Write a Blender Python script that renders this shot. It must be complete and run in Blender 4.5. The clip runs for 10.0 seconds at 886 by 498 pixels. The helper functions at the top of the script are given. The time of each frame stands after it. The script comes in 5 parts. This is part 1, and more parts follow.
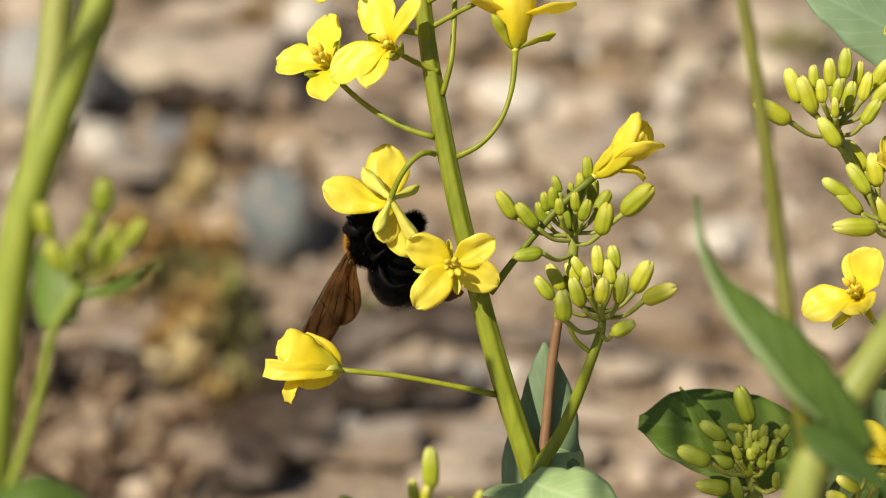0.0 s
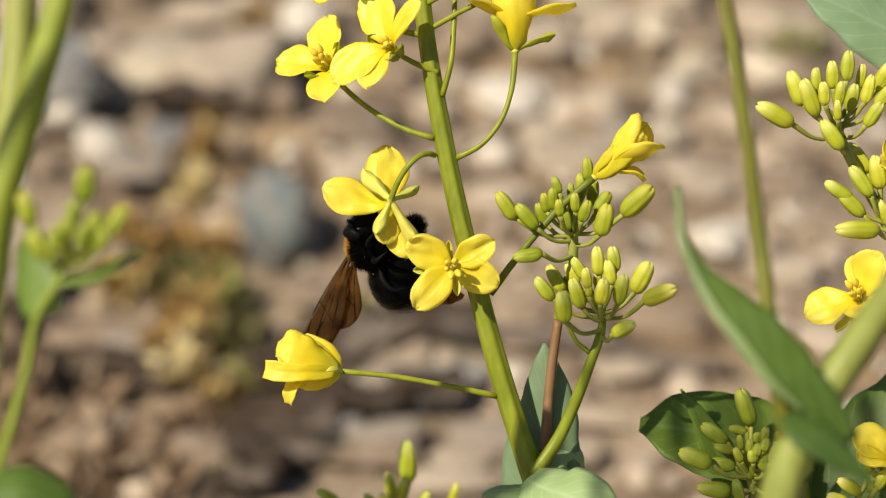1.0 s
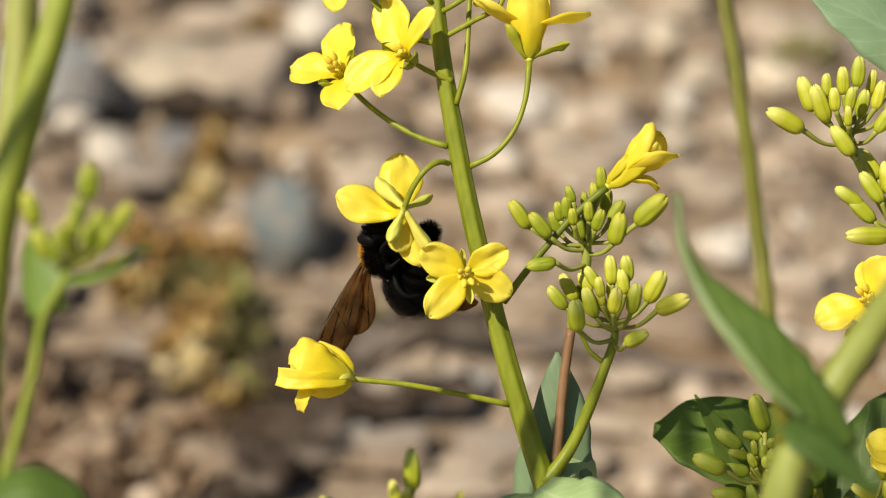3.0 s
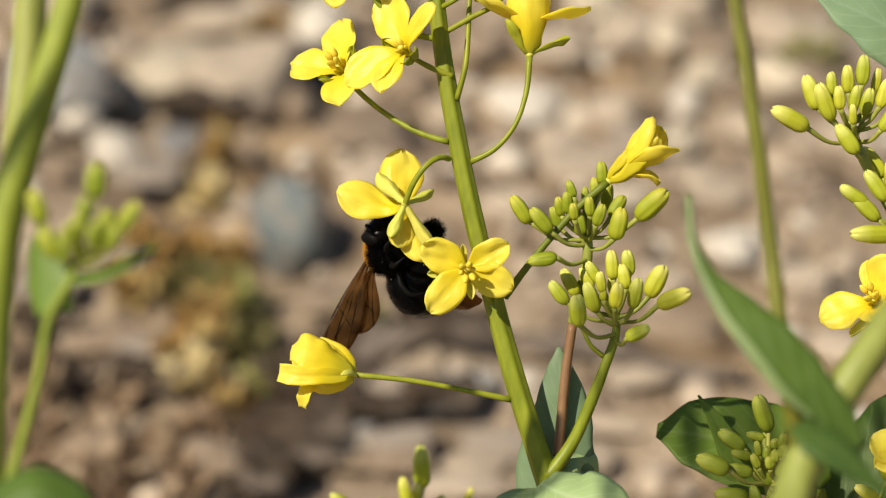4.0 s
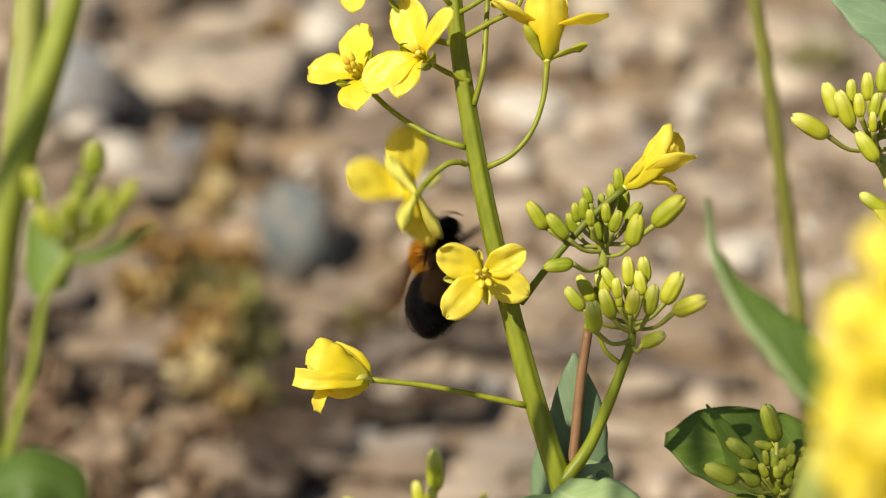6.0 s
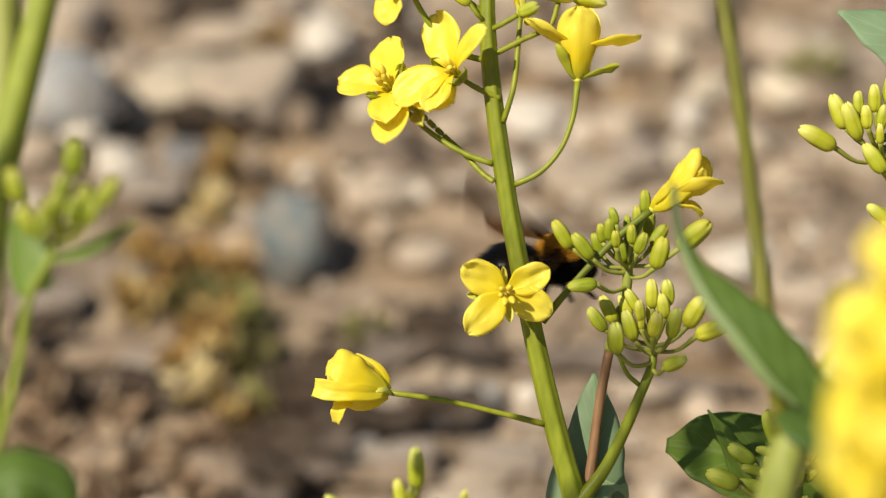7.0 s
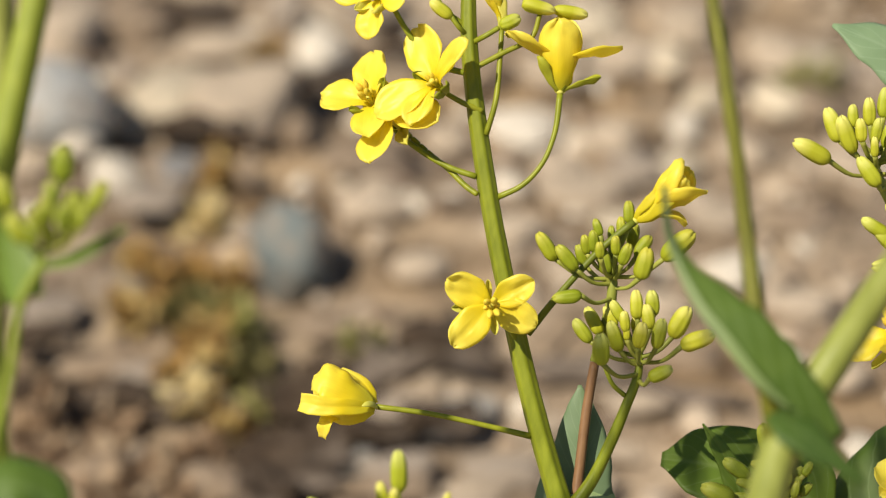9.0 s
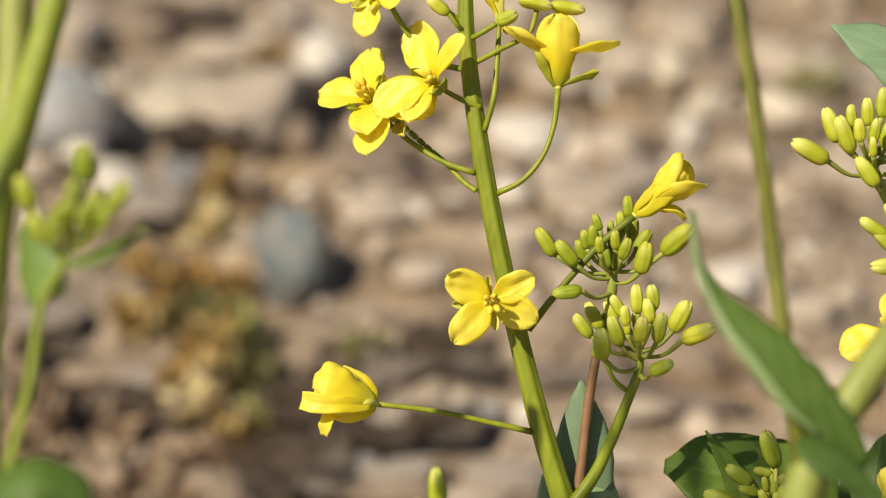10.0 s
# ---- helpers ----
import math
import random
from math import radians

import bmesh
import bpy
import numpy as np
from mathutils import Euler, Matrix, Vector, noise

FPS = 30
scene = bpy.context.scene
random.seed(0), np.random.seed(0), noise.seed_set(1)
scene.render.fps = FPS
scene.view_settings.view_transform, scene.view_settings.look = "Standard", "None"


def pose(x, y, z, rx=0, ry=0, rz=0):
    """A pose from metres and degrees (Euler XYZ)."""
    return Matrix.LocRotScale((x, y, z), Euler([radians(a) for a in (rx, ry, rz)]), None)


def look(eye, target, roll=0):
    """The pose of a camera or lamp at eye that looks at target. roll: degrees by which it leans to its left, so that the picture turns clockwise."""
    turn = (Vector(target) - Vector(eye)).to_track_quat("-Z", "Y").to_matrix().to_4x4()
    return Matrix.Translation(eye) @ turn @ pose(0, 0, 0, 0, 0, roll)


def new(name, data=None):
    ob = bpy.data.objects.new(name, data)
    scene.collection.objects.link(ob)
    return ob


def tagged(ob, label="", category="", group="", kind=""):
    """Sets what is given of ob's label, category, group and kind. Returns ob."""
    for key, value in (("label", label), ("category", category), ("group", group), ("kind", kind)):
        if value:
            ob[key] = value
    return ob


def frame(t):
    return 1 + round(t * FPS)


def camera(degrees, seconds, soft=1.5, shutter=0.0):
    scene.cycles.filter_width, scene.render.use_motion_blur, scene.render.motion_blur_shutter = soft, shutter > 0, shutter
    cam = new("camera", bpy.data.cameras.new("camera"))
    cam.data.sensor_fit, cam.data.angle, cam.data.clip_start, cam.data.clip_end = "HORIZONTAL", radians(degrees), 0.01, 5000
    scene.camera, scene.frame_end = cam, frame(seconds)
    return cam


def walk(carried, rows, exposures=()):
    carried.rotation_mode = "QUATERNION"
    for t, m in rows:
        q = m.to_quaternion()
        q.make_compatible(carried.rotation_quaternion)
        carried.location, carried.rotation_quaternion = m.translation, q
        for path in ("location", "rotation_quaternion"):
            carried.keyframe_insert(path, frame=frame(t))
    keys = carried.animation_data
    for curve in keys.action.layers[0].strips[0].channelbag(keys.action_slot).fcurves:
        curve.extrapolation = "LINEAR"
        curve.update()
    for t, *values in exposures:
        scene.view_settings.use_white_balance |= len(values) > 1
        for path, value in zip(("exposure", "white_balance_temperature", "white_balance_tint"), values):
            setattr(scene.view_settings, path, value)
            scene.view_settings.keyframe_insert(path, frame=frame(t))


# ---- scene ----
# The camera stands low before the plants and looks down at them; a long close-up lens with a shallow depth of field.
LENS, DIST, TILT, HIGH = 20.0, 0.44463, 24.0, 0.40
cam = camera(LENS, 10.0, soft=1.1, shutter=0.9)
cam.data.dof.use_dof = True
cam.data.dof.focus_distance = DIST
cam.data.dof.aperture_fstop = 12.8

EYE = Vector((0, 0, HIGH))
LOOKS = Vector((0, math.cos(radians(TILT)), -math.sin(radians(TILT))))
RIGHT, UP, NEAR = Vector((1, 0, 0)), Vector((0, math.sin(radians(TILT)), math.cos(radians(TILT)))), -LOOKS
TURN = Matrix((RIGHT, UP, NEAR)).transposed()
MIDDLE = EYE + LOOKS * DIST
PER = DIST / 0.44463 * 1e-4

# seconds, slow pan to the left and tilt upwards, in tenths of a millimetre on the flowers' plane
DRIFT = [(0, 0, 0), (0.5, 0, 1), (1, -1, 2), (1.5, 3, 5), (2, 7, 10), (2.5, 10.5, 13), (4, 22, 14.5), (4.5, 27, 17), (5, 29, 19),
         (5.5, 33, 21), (7, 29, 38), (7.5, 25, 48), (8, 22, 53), (8.5, 21, 56), (9, 22, 60), (9.5, 25, 63), (10, 26, 69)]


def aim(dx, dy):
    target = MIDDLE - RIGHT * dx * PER + UP * dy * PER
    return look(EYE, target)


walk(cam, [(t, aim(dx, dy)) for t, dx, dy in DRIFT])

# ---- light ----
SUN = Vector((-0.52, -0.48, 0.78)).normalized()
world = bpy.data.worlds.new("sky")
scene.world = world
world.use_nodes = True
sky = world.node_tree.nodes.new("ShaderNodeTexSky")
sky.sky_type, sky.sun_disc = "NISHITA", False
sky.sun_elevation = math.asin(SUN.z)
sky.sun_rotation = math.atan2(SUN.x, SUN.y)
world.node_tree.links.new(sky.outputs[0], world.node_tree.nodes["Background"].inputs[0])
world.node_tree.nodes["Background"].inputs[1].default_value = 0.065
sun = new("sun", bpy.data.lights.new("sun", "SUN"))
sun.data.energy, sun.data.angle, sun.data.color = 5.0, radians(0.6), (1.0, 0.91, 0.76)
sun.matrix_basis = look(SUN * 5, (0, 0, 0))
scene.view_settings.exposure = 0.26


# ---- materials ----
def shader(name, rough=0.5, spec=0.5):
    m = bpy.data.materials.new(name)
    m.use_nodes = True
    n = m.node_tree.nodes
    p = n["Principled BSDF"]
    p.inputs["Roughness"].default_value = rough
    p.inputs["Specular IOR Level"].default_value = spec
    return m, n, m.node_tree.links, p


def ramp(n, stops):
    r = n.new("ShaderNodeValToRGB")
    e = r.color_ramp.elements
    while len(e) < len(stops):
        e.new(0.5)
    for el, (at_, col) in zip(e, stops):
        el.position, el.color = at_, (*col, 1)
    return r


def noisy(n, l, scale, detail=4, coords="Object"):
    tc = n.new("ShaderNodeTexCoord")
    tx = n.new("ShaderNodeTexNoise")
    tx.inputs["Scale"].default_value, tx.inputs["Detail"].default_value = scale, detail
    l.new(tc.outputs[coords], tx.inputs["Vector"])
    return tx


def bumped(n, l, p, height, strength, distance):
    b = n.new("ShaderNodeBump")
    b.inputs["Strength"].default_value, b.inputs["Distance"].default_value = strength, distance
    l.new(height, b.inputs["Height"])
    l.new(b.outputs[0], p.inputs["Normal"])


def mixed(n, l, fac, a, b, mode="MIX"):
    """A colour mix; fac, a, b: sockets or values."""
    x = n.new("ShaderNodeMix")
    x.data_type, x.blend_type = "RGBA", mode
    for socket, v in ((x.inputs[0], fac), (x.inputs[6], a), (x.inputs[7], b)):
        if isinstance(v, (int, float)):
            socket.default_value = v
        elif isinstance(v, tuple):
            socket.default_value = (*v, 1)
        else:
            l.new(v, socket)
    return x.outputs[2]


def through_lit(m, n, l, p, colour, share):
    """Lets some of the light through, as thin petals and leaves do."""
    t = n.new("ShaderNodeBsdfTranslucent")
    if isinstance(colour, tuple):
        t.inputs[0].default_value = (*colour, 1)
    else:
        l.new(colour, t.inputs[0])
    x = n.new("ShaderNodeMixShader")
    x.inputs[0].default_value = share
    out = n["Material Output"]
    l.new(p.outputs[0], x.inputs[1])
    l.new(t.outputs[0], x.inputs[2])
    l.new(x.outputs[0], out.inputs[0])


def uv_along(n, l):
    """How far along and across a blade a point lies."""
    u = n.new("ShaderNodeTexCoord")
    s = n.new("ShaderNodeSeparateXYZ")
    l.new(u.outputs["UV"], s.inputs[0])
    return s


def petal_material():
    m, n, l, p = shader("petal_yellow", 0.42, 0.45)
    uv = uv_along(n, l)
    base = ramp(n, [(0.0, (0.72, 0.72, 0.05)), (0.35, (0.93, 0.785, 0.025)), (1.0, (0.98, 0.885, 0.14))])
    l.new(uv.outputs[0], base.inputs[0])
    tx = noisy(n, l, 350, 3)
    shade = ramp(n, [(0.3, (0.92, 0.90, 0.88)), (0.7, (1, 1, 1))])
    l.new(tx.outputs[0], shade.inputs[0])
    col = mixed(n, l, 0.7, base.outputs[0], shade.outputs[0], "MULTIPLY")
    # fine veins run along the blade
    tc = n.new("ShaderNodeTexCoord")
    mp = n.new("ShaderNodeMapping")
    mp.inputs["Scale"].default_value = (2.5, 26, 1)
    l.new(tc.outputs["UV"], mp.inputs["Vector"])
    fine = n.new("ShaderNodeTexNoise")
    fine.inputs["Scale"].default_value, fine.inputs["Detail"].default_value = 1.0, 2
    l.new(mp.outputs[0], fine.inputs["Vector"])
    bumped(n, l, p, fine.outputs[0], 0.22, 0.0003)
    vein = ramp(n, [(0.36, (0.93, 0.89, 0.74)), (0.52, (1, 1, 1))])
    l.new(fine.outputs[0], vein.inputs[0])
    l.new(mixed(n, l, 0.38, col, vein.outputs[0], "MULTIPLY"), p.inputs["Base Color"])
    through_lit(m, n, l, p, mixed(n, l, 0.38, (0.96, 0.85, 0.05), vein.outputs[0], "MULTIPLY"), 0.48)
    return m


def green_material(name, low, high, rough=0.45, scale=250.0, share=0.0, random_share=0.25, tip=None, streaks=False):
    m, n, l, p = shader(name, rough, 0.25)
    tx = noisy(n, l, scale, 5)
    if streaks:
        mp = n.new("ShaderNodeMapping")
        mp.inputs["Scale"].default_value = (3, 3, 0.12)
        tc = n.new("ShaderNodeTexCoord")
        l.new(tc.outputs["Object"], mp.inputs["Vector"])
        l.new(mp.outputs[0], tx.inputs["Vector"])
    r = ramp(n, [(0.3, low), (0.7, high)])
    l.new(tx.outputs[0], r.inputs[0])
    col = r.outputs[0]
    if tip:
        tc = n.new("ShaderNodeTexCoord")
        s = n.new("ShaderNodeSeparateXYZ")
        l.new(tc.outputs["Generated"], s.inputs[0])
        f = ramp(n, [(0.52, (0, 0, 0)), (1.0, (1, 1, 1))])
        l.new(s.outputs[2], f.inputs[0])
        col = mixed(n, l, f.outputs[0], col, tip)
    info = n.new("ShaderNodeObjectInfo")
    v = ramp(n, [(0.0, (0.78, 0.84, 0.7)), (1.0, (1.12, 1.05, 1.0))])
    l.new(info.outputs["Random"], v.inputs[0])
    col = mixed(n, l, random_share * 3, col, v.outputs[0], "MULTIPLY")
    l.new(col, p.inputs["Base Color"])
    bumped(n, l, p, tx.outputs[0], 0.2, 0.0003)
    if share:
        through_lit(m, n, l, p, col, share)
    return m


def leaf_material(name, low, high, vein, share=0.3):
    m, n, l, p = shader(name, 0.5, 0.35)
    tx = noisy(n, l, 120, 6)
    r = ramp(n, [(0.3, low), (0.7, high)])
    l.new(tx.outputs[0], r.inputs[0])
    uv = uv_along(n, l)
    # side veins run outwards and forwards from the midrib
    off = n.new("ShaderNodeMath"); off.operation = "SUBTRACT"; off.inputs[1].default_value = 0.5
    l.new(uv.outputs[1], off.inputs[0])
    far = n.new("ShaderNodeMath"); far.operation = "ABSOLUTE"
    l.new(off.outputs[0], far.inputs[0])
    slant = n.new("ShaderNodeMath"); slant.operation = "MULTIPLY_ADD"; slant.inputs[1].default_value = -0.55
    l.new(far.outputs[0], slant.inputs[0]); l.new(uv.outputs[0], slant.inputs[2])
    wob = n.new("ShaderNodeMath"); wob.operation = "MULTIPLY_ADD"; wob.inputs[1].default_value = 0.10
    l.new(tx.outputs[0], wob.inputs[0]); l.new(slant.outputs[0], wob.inputs[2])
    many = n.new("ShaderNodeMath"); many.operation = "MULTIPLY"; many.inputs[1].default_value = 8.0
    l.new(wob.outputs[0], many.inputs[0])
    part_ = n.new("ShaderNodeMath"); part_.operation = "PINGPONG"; part_.inputs[1].default_value = 0.5
    l.new(many.outputs[0], part_.inputs[0])
    side = ramp(n, [(0.0, (1, 1, 1)), (0.07, (0, 0, 0))])
    l.new(part_.outputs[0], side.inputs[0])
    mid = ramp(n, [(0.0, (1, 1, 1)), (0.05, (0, 0, 0))])
    l.new(far.outputs[0], mid.inputs[0])
    both = mixed(n, l, 1.0, side.outputs[0], mid.outputs[0], "LIGHTEN")
    half = mixed(n, l, 0.55, (0.0, 0.0, 0.0), both)
    col = mixed(n, l, half, r.outputs[0], vein)
    l.new(col, p.inputs["Base Color"])
    bumped(n, l, p, tx.outputs[0], 0.25, 0.0006)
    through_lit(m, n, l, p, high, share)
    return m


PETAL = petal_material()
STEM = green_material("stem_green", (0.175, 0.198, 0.012), (0.265, 0.288, 0.022), 0.42, 180, streaks=True)
STEM_PALE = green_material("stem_pale_green", (0.25, 0.27, 0.045), (0.32, 0.335, 0.07), 0.45, 150, streaks=True)
STEM_DULL = green_material("stem_olive", (0.115, 0.138, 0.012), (0.165, 0.19, 0.02), 0.5, 150, streaks=True)
STEM_OLIVE = green_material("stem_dark_olive", (0.12, 0.118, 0.012), (0.175, 0.172, 0.02), 0.5, 150, streaks=True)
STEM_GREYISH = green_material("stem_glaucous", (0.23, 0.25, 0.055), (0.31, 0.33, 0.085), 0.45, 150, streaks=True)
STEM_FRESH = green_material("stem_fresh_green", (0.175, 0.225, 0.024), (0.25, 0.30, 0.038), 0.5, 150, streaks=True)
STEM_RED = green_material("stem_reddish", (0.17, 0.088, 0.045), (0.25, 0.14, 0.07), 0.45, 200, streaks=True)
BUD = green_material("bud_green", (0.41, 0.43, 0.022), (0.58, 0.595, 0.050), 0.40, 260, 0.22, 0.3, (0.80, 0.77, 0.22))
# darker copy of BUD; puts the upper cluster's partial shade into its colour
BUD_DARK = green_material("bud_shaded_green", (0.24, 0.285, 0.013), (0.36, 0.40, 0.026), 0.40, 260, 0.15, 0.3, (0.50, 0.49, 0.07))
BUD_GREEN = green_material("bud_full_green", (0.22, 0.27, 0.018), (0.33, 0.37, 0.034), 0.42, 260, 0.12, 0.3, (0.44, 0.45, 0.08))
SEPAL = green_material("sepal_yellow_green", (0.68, 0.66, 0.10), (0.82, 0.79, 0.18), 0.45, 300, 0.3)
ANTHER = green_material("anther_ochre", (0.66, 0.48, 0.03), (0.82, 0.66, 0.08), 0.7, 900)
LEAF = leaf_material("leaf_green", (0.074, 0.134, 0.017), (0.122, 0.192, 0.030), (0.21, 0.30, 0.10))
LEAF_PALE = leaf_material("leaf_glaucous", (0.29, 0.40, 0.16), (0.38, 0.50, 0.22), (0.50, 0.60, 0.34), 0.25)
LEAF_FRESH = leaf_material("leaf_fresh_green", (0.125, 0.205, 0.022), (0.178, 0.275, 0.034), (0.26, 0.35, 0.10), 0.35)
LEAF_BLUISH = leaf_material("leaf_bluish_green", (0.175, 0.265, 0.135), (0.235, 0.335, 0.18), (0.29, 0.39, 0.24), 0.2)
LEAF_SAGE = leaf_material("leaf_sage_green", (0.155, 0.23, 0.115), (0.205, 0.295, 0.150), (0.26, 0.35, 0.20), 0.3)
LEAF_EDGE = leaf_material("leaf_pale_underside", (0.145, 0.21, 0.065), (0.205, 0.28, 0.095), (0.26, 0.33, 0.14), 0.2)
LEAF_DARK = leaf_material("leaf_dark_green", (0.05, 0.10, 0.014), (0.095, 0.16, 0.028), (0.18, 0.25, 0.08))


# ---- building blocks ----
def at(x, y, near=0.0):
    """A place: x to the right and y down in tenths of a millimetre on the flowers' plane, near: millimetres towards the camera."""
    k = (DIST - near * 1e-3) / DIST
    return MIDDLE + RIGHT * ((x - 784) * PER * k) + UP * ((441 - y) * PER * k) + NEAR * (near * 1e-3)


def way(u, v, w):
    """A direction: right, up and towards the camera."""
    return (TURN @ Vector((u, v, w))).normalized()


def mesh_of(name, bm, smooth=True):
    me = bpy.data.meshes.new(name)
    bm.to_mesh(me)
    bm.free()
    if smooth:
        me.polygons.foreach_set("use_smooth", [True] * len(me.polygons))
    return me


def part(name, bm, material, parent, label="", m=None):
    """Links a bmesh or a mesh as one object under parent, at the pose m in the parent's space."""
    me = bm if isinstance(bm, bpy.types.Mesh) else mesh_of(name, bm)
    if material and not me.materials:
        me.materials.append(material)
    ob = new(name, me)
    if parent:
        ob.parent = parent
    if m is not None:
        ob.matrix_basis = m
    if label:
        tagged(ob, label)
    return ob


def thing(name, label, category, foot, group="", kind=""):
    ob = new(name)
    ob.matrix_basis = Matrix.Translation(foot)
    ob.empty_display_size = 0.01
    return tagged(ob, label, category, group, kind)


def smooth_line(points, n):
    """n + 1 places along a smooth line through the points."""
    p = [Vector(q) for q in points]
    if len(p) == 2:
        return [p[0].lerp(p[1], i / n) for i in range(n + 1)]
    knots = [0.0]
    for a, b in zip(p, p[1:]):
        knots.append(knots[-1] + max((b - a).length, 1e-6) ** 0.75)
    slopes = []
    for i in range(len(p)):
        lo, hi = max(i - 1, 0), min(i + 1, len(p) - 1)
        if 0 < i < len(p) - 1:
            u, v = knots[i] - knots[lo], knots[hi] - knots[i]
            slopes.append(((p[i] - p[lo]) / u * v + (p[hi] - p[i]) / v * u) / (u + v))
        else:
            slopes.append((p[hi] - p[lo]) / (knots[hi] - knots[lo]))
    out = []
    for i in range(n + 1):
        f = i / n * (len(p) - 1)
        k = min(int(f), len(p) - 2)
        t, w = f - k, knots[k + 1] - knots[k]
        a, b = t * t * (3 - 2 * t), t * (1 - t)
        out.append(p[k] * (1 - a) + p[k + 1] * a + slopes[k] * (w * b * (1 - t)) - slopes[k + 1] * (w * b * t))
    return out


def tube(points, radii, n=24, sides=12, ribs=0.0, bm=None):
    """A tapered stalk along a smooth line, with slight ribs."""
    bm = bm or bmesh.new()
    line = smooth_line(points, n)
    rings, x = [], None
    for i, c in enumerate(line):
        d = (line[min(i + 1, n)] - line[max(i - 1, 0)]).normalized()
        x = (x - d * x.dot(d)).normalized() if x else d.orthogonal().normalized()
        y = d.cross(x)
        f = i / n * (len(radii) - 1)
        k = min(int(f), len(radii) - 2) if len(radii) > 1 else 0
        r = radii[k] + (radii[k + 1] - radii[k]) * (f - k) if len(radii) > 1 else radii[0]
        ring = []
        for j in range(sides):
            a = 2 * math.pi * j / sides
            rr = r * (1 + ribs * math.cos(a * 6)) * (1 + 0.03 * noise.noise(c * 300))
            ring.append(bm.verts.new(c + x * math.cos(a) * rr + y * math.sin(a) * rr))
        rings.append(ring)
    for a, b in zip(rings, rings[1:]):
        for j in range(sides):
            bm.faces.new((a[j], a[(j + 1) % sides], b[(j + 1) % sides], b[j]))
    bm.faces.new(rings[0][::-1])
    bm.faces.new(rings[-1])
    return bm


def sheet(rows, thick):
    """A thin curved sheet with two faces and a rim, from rows of places; it carries how far along and across each point lies."""
    bm = bmesh.new()
    layer = bm.loops.layers.uv.new("UVMap")
    nu, nv = len(rows), len(rows[0])
    tops, bots, place = [], [], {}
    for i in range(nu):
        tr, br = [], []
        for j in range(nv):
            du = rows[min(i + 1, nu - 1)][j] - rows[max(i - 1, 0)][j]
            dv = rows[i][min(j + 1, nv - 1)] - rows[i][max(j - 1, 0)]
            nn = du.cross(dv)
            nn = nn.normalized() if nn.length > 1e-12 else Vector((0, 0, 1))
            edge = 0.35 if j in (0, nv - 1) or i == nu - 1 else 1.0
            for target, s in ((tr, 0.5), (br, -0.5)):
                v = bm.verts.new(rows[i][j] + nn * thick * s * edge)
                place[v] = (i / (nu - 1), j / (nv - 1))
                target.append(v)
        tops.append(tr)
        bots.append(br)
    for i in range(nu - 1):
        for j in range(nv - 1):
            bm.faces.new((tops[i][j], tops[i + 1][j], tops[i + 1][j + 1], tops[i][j + 1]))
            bm.faces.new((bots[i][j], bots[i][j + 1], bots[i + 1][j + 1], bots[i + 1][j]))
        for j in (0, nv - 1):
            bm.faces.new((tops[i][j], bots[i][j], bots[i + 1][j], tops[i + 1][j]))
    for i in (0, nu - 1):
        for j in range(nv - 1):
            bm.faces.new((tops[i][j], tops[i][j + 1], bots[i][j + 1], bots[i][j]))
    bmesh.ops.recalc_face_normals(bm, faces=bm.faces)
    for f in bm.faces:
        for lp in f.loops:
            lp[layer].uv = place[lp.vert]
    return bm


def soft_step(a, b, x):
    t = min(max((x - a) / (b - a), 0), 1)
    return t * t * (3 - 2 * t)


def petal_mesh(name, width, start, end, seed, cup=0.12, curl=0.0, claw=0.36, narrow=0.2, crumple=1.45, widens=(0.20, 0.72)):
    """A petal of length 1: its claw rises along z, and its rounded blade opens outwards along x."""
    rows, x, z = [], 0.0, 0.0
    nu, nv = 16, 11
    for i in range(nu):
        s = i / (nu - 1)
        a = radians(start + (end - start) * soft_step(claw * 0.5, claw * 1.5, s) + curl * soft_step(0.7, 1, s))
        if i:
            x, z = x + math.sin(a) / (nu - 1), z + math.cos(a) / (nu - 1)
        w = 0.5 * width * (narrow + (1 - narrow) * soft_step(*widens, s))
        w *= 0.35 + 0.65 * soft_step(0.0, 0.16, s)
        if s > 0.62:
            w *= max(1 - ((s - 0.62) / 0.387) ** 2.4, 0.0) ** 0.55
        row = []
        for j in range(nv):
            c = 2 * j / (nv - 1) - 1
            bend = cup * w * 2 * (c * c - 0.3) + 0.05 * crumple * noise.noise((s * 3.1 + seed, c * 1.7, seed * 2.3)) * soft_step(0.25, 0.8, s)
            bend += 0.022 * crumple * noise.noise((s * 7.0 + seed, c * 4.5, seed)) * soft_step(0.3, 0.7, s)
            bend -= 0.022 * math.exp(-(c * 5) ** 2) * soft_step(0.2, 0.4, s)
            ragged = 1 + 0.09 * noise.noise((s * 4, c * 2 + 9, seed))
            row.append(Vector((x - math.cos(a) * bend, c * w * ragged, z + math.sin(a) * bend)))
        rows.append(row)
    me = mesh_of(name, sheet(rows, 0.02))
    return me


OPEN = [petal_mesh("petal_open", 0.60, 12, 82, i * 3.7 + 1, 0.10, 8) for i in range(4)]
BROAD = [petal_mesh("petal_broad", (0.55, 0.50, 0.50, 0.56)[i], 10, (84, 80, 84, 84)[i], i * 5.9 + 240, (0.05, 0.12, 0.05, 0.06)[i], (-2, 4, 2, 2)[i], 0.26, 0.22, 1.5, (0.16, 0.50)) for i in range(4)]
SEPAL_NARROW = petal_mesh("sepal_narrow", 0.26, 60, 70, 12, 0.5, 0, 0.3, 0.5)
FLARED = [petal_mesh("petal_flared", 0.66, 8, 52, i * 2.9 + 20, 0.16, 14) for i in range(4)]
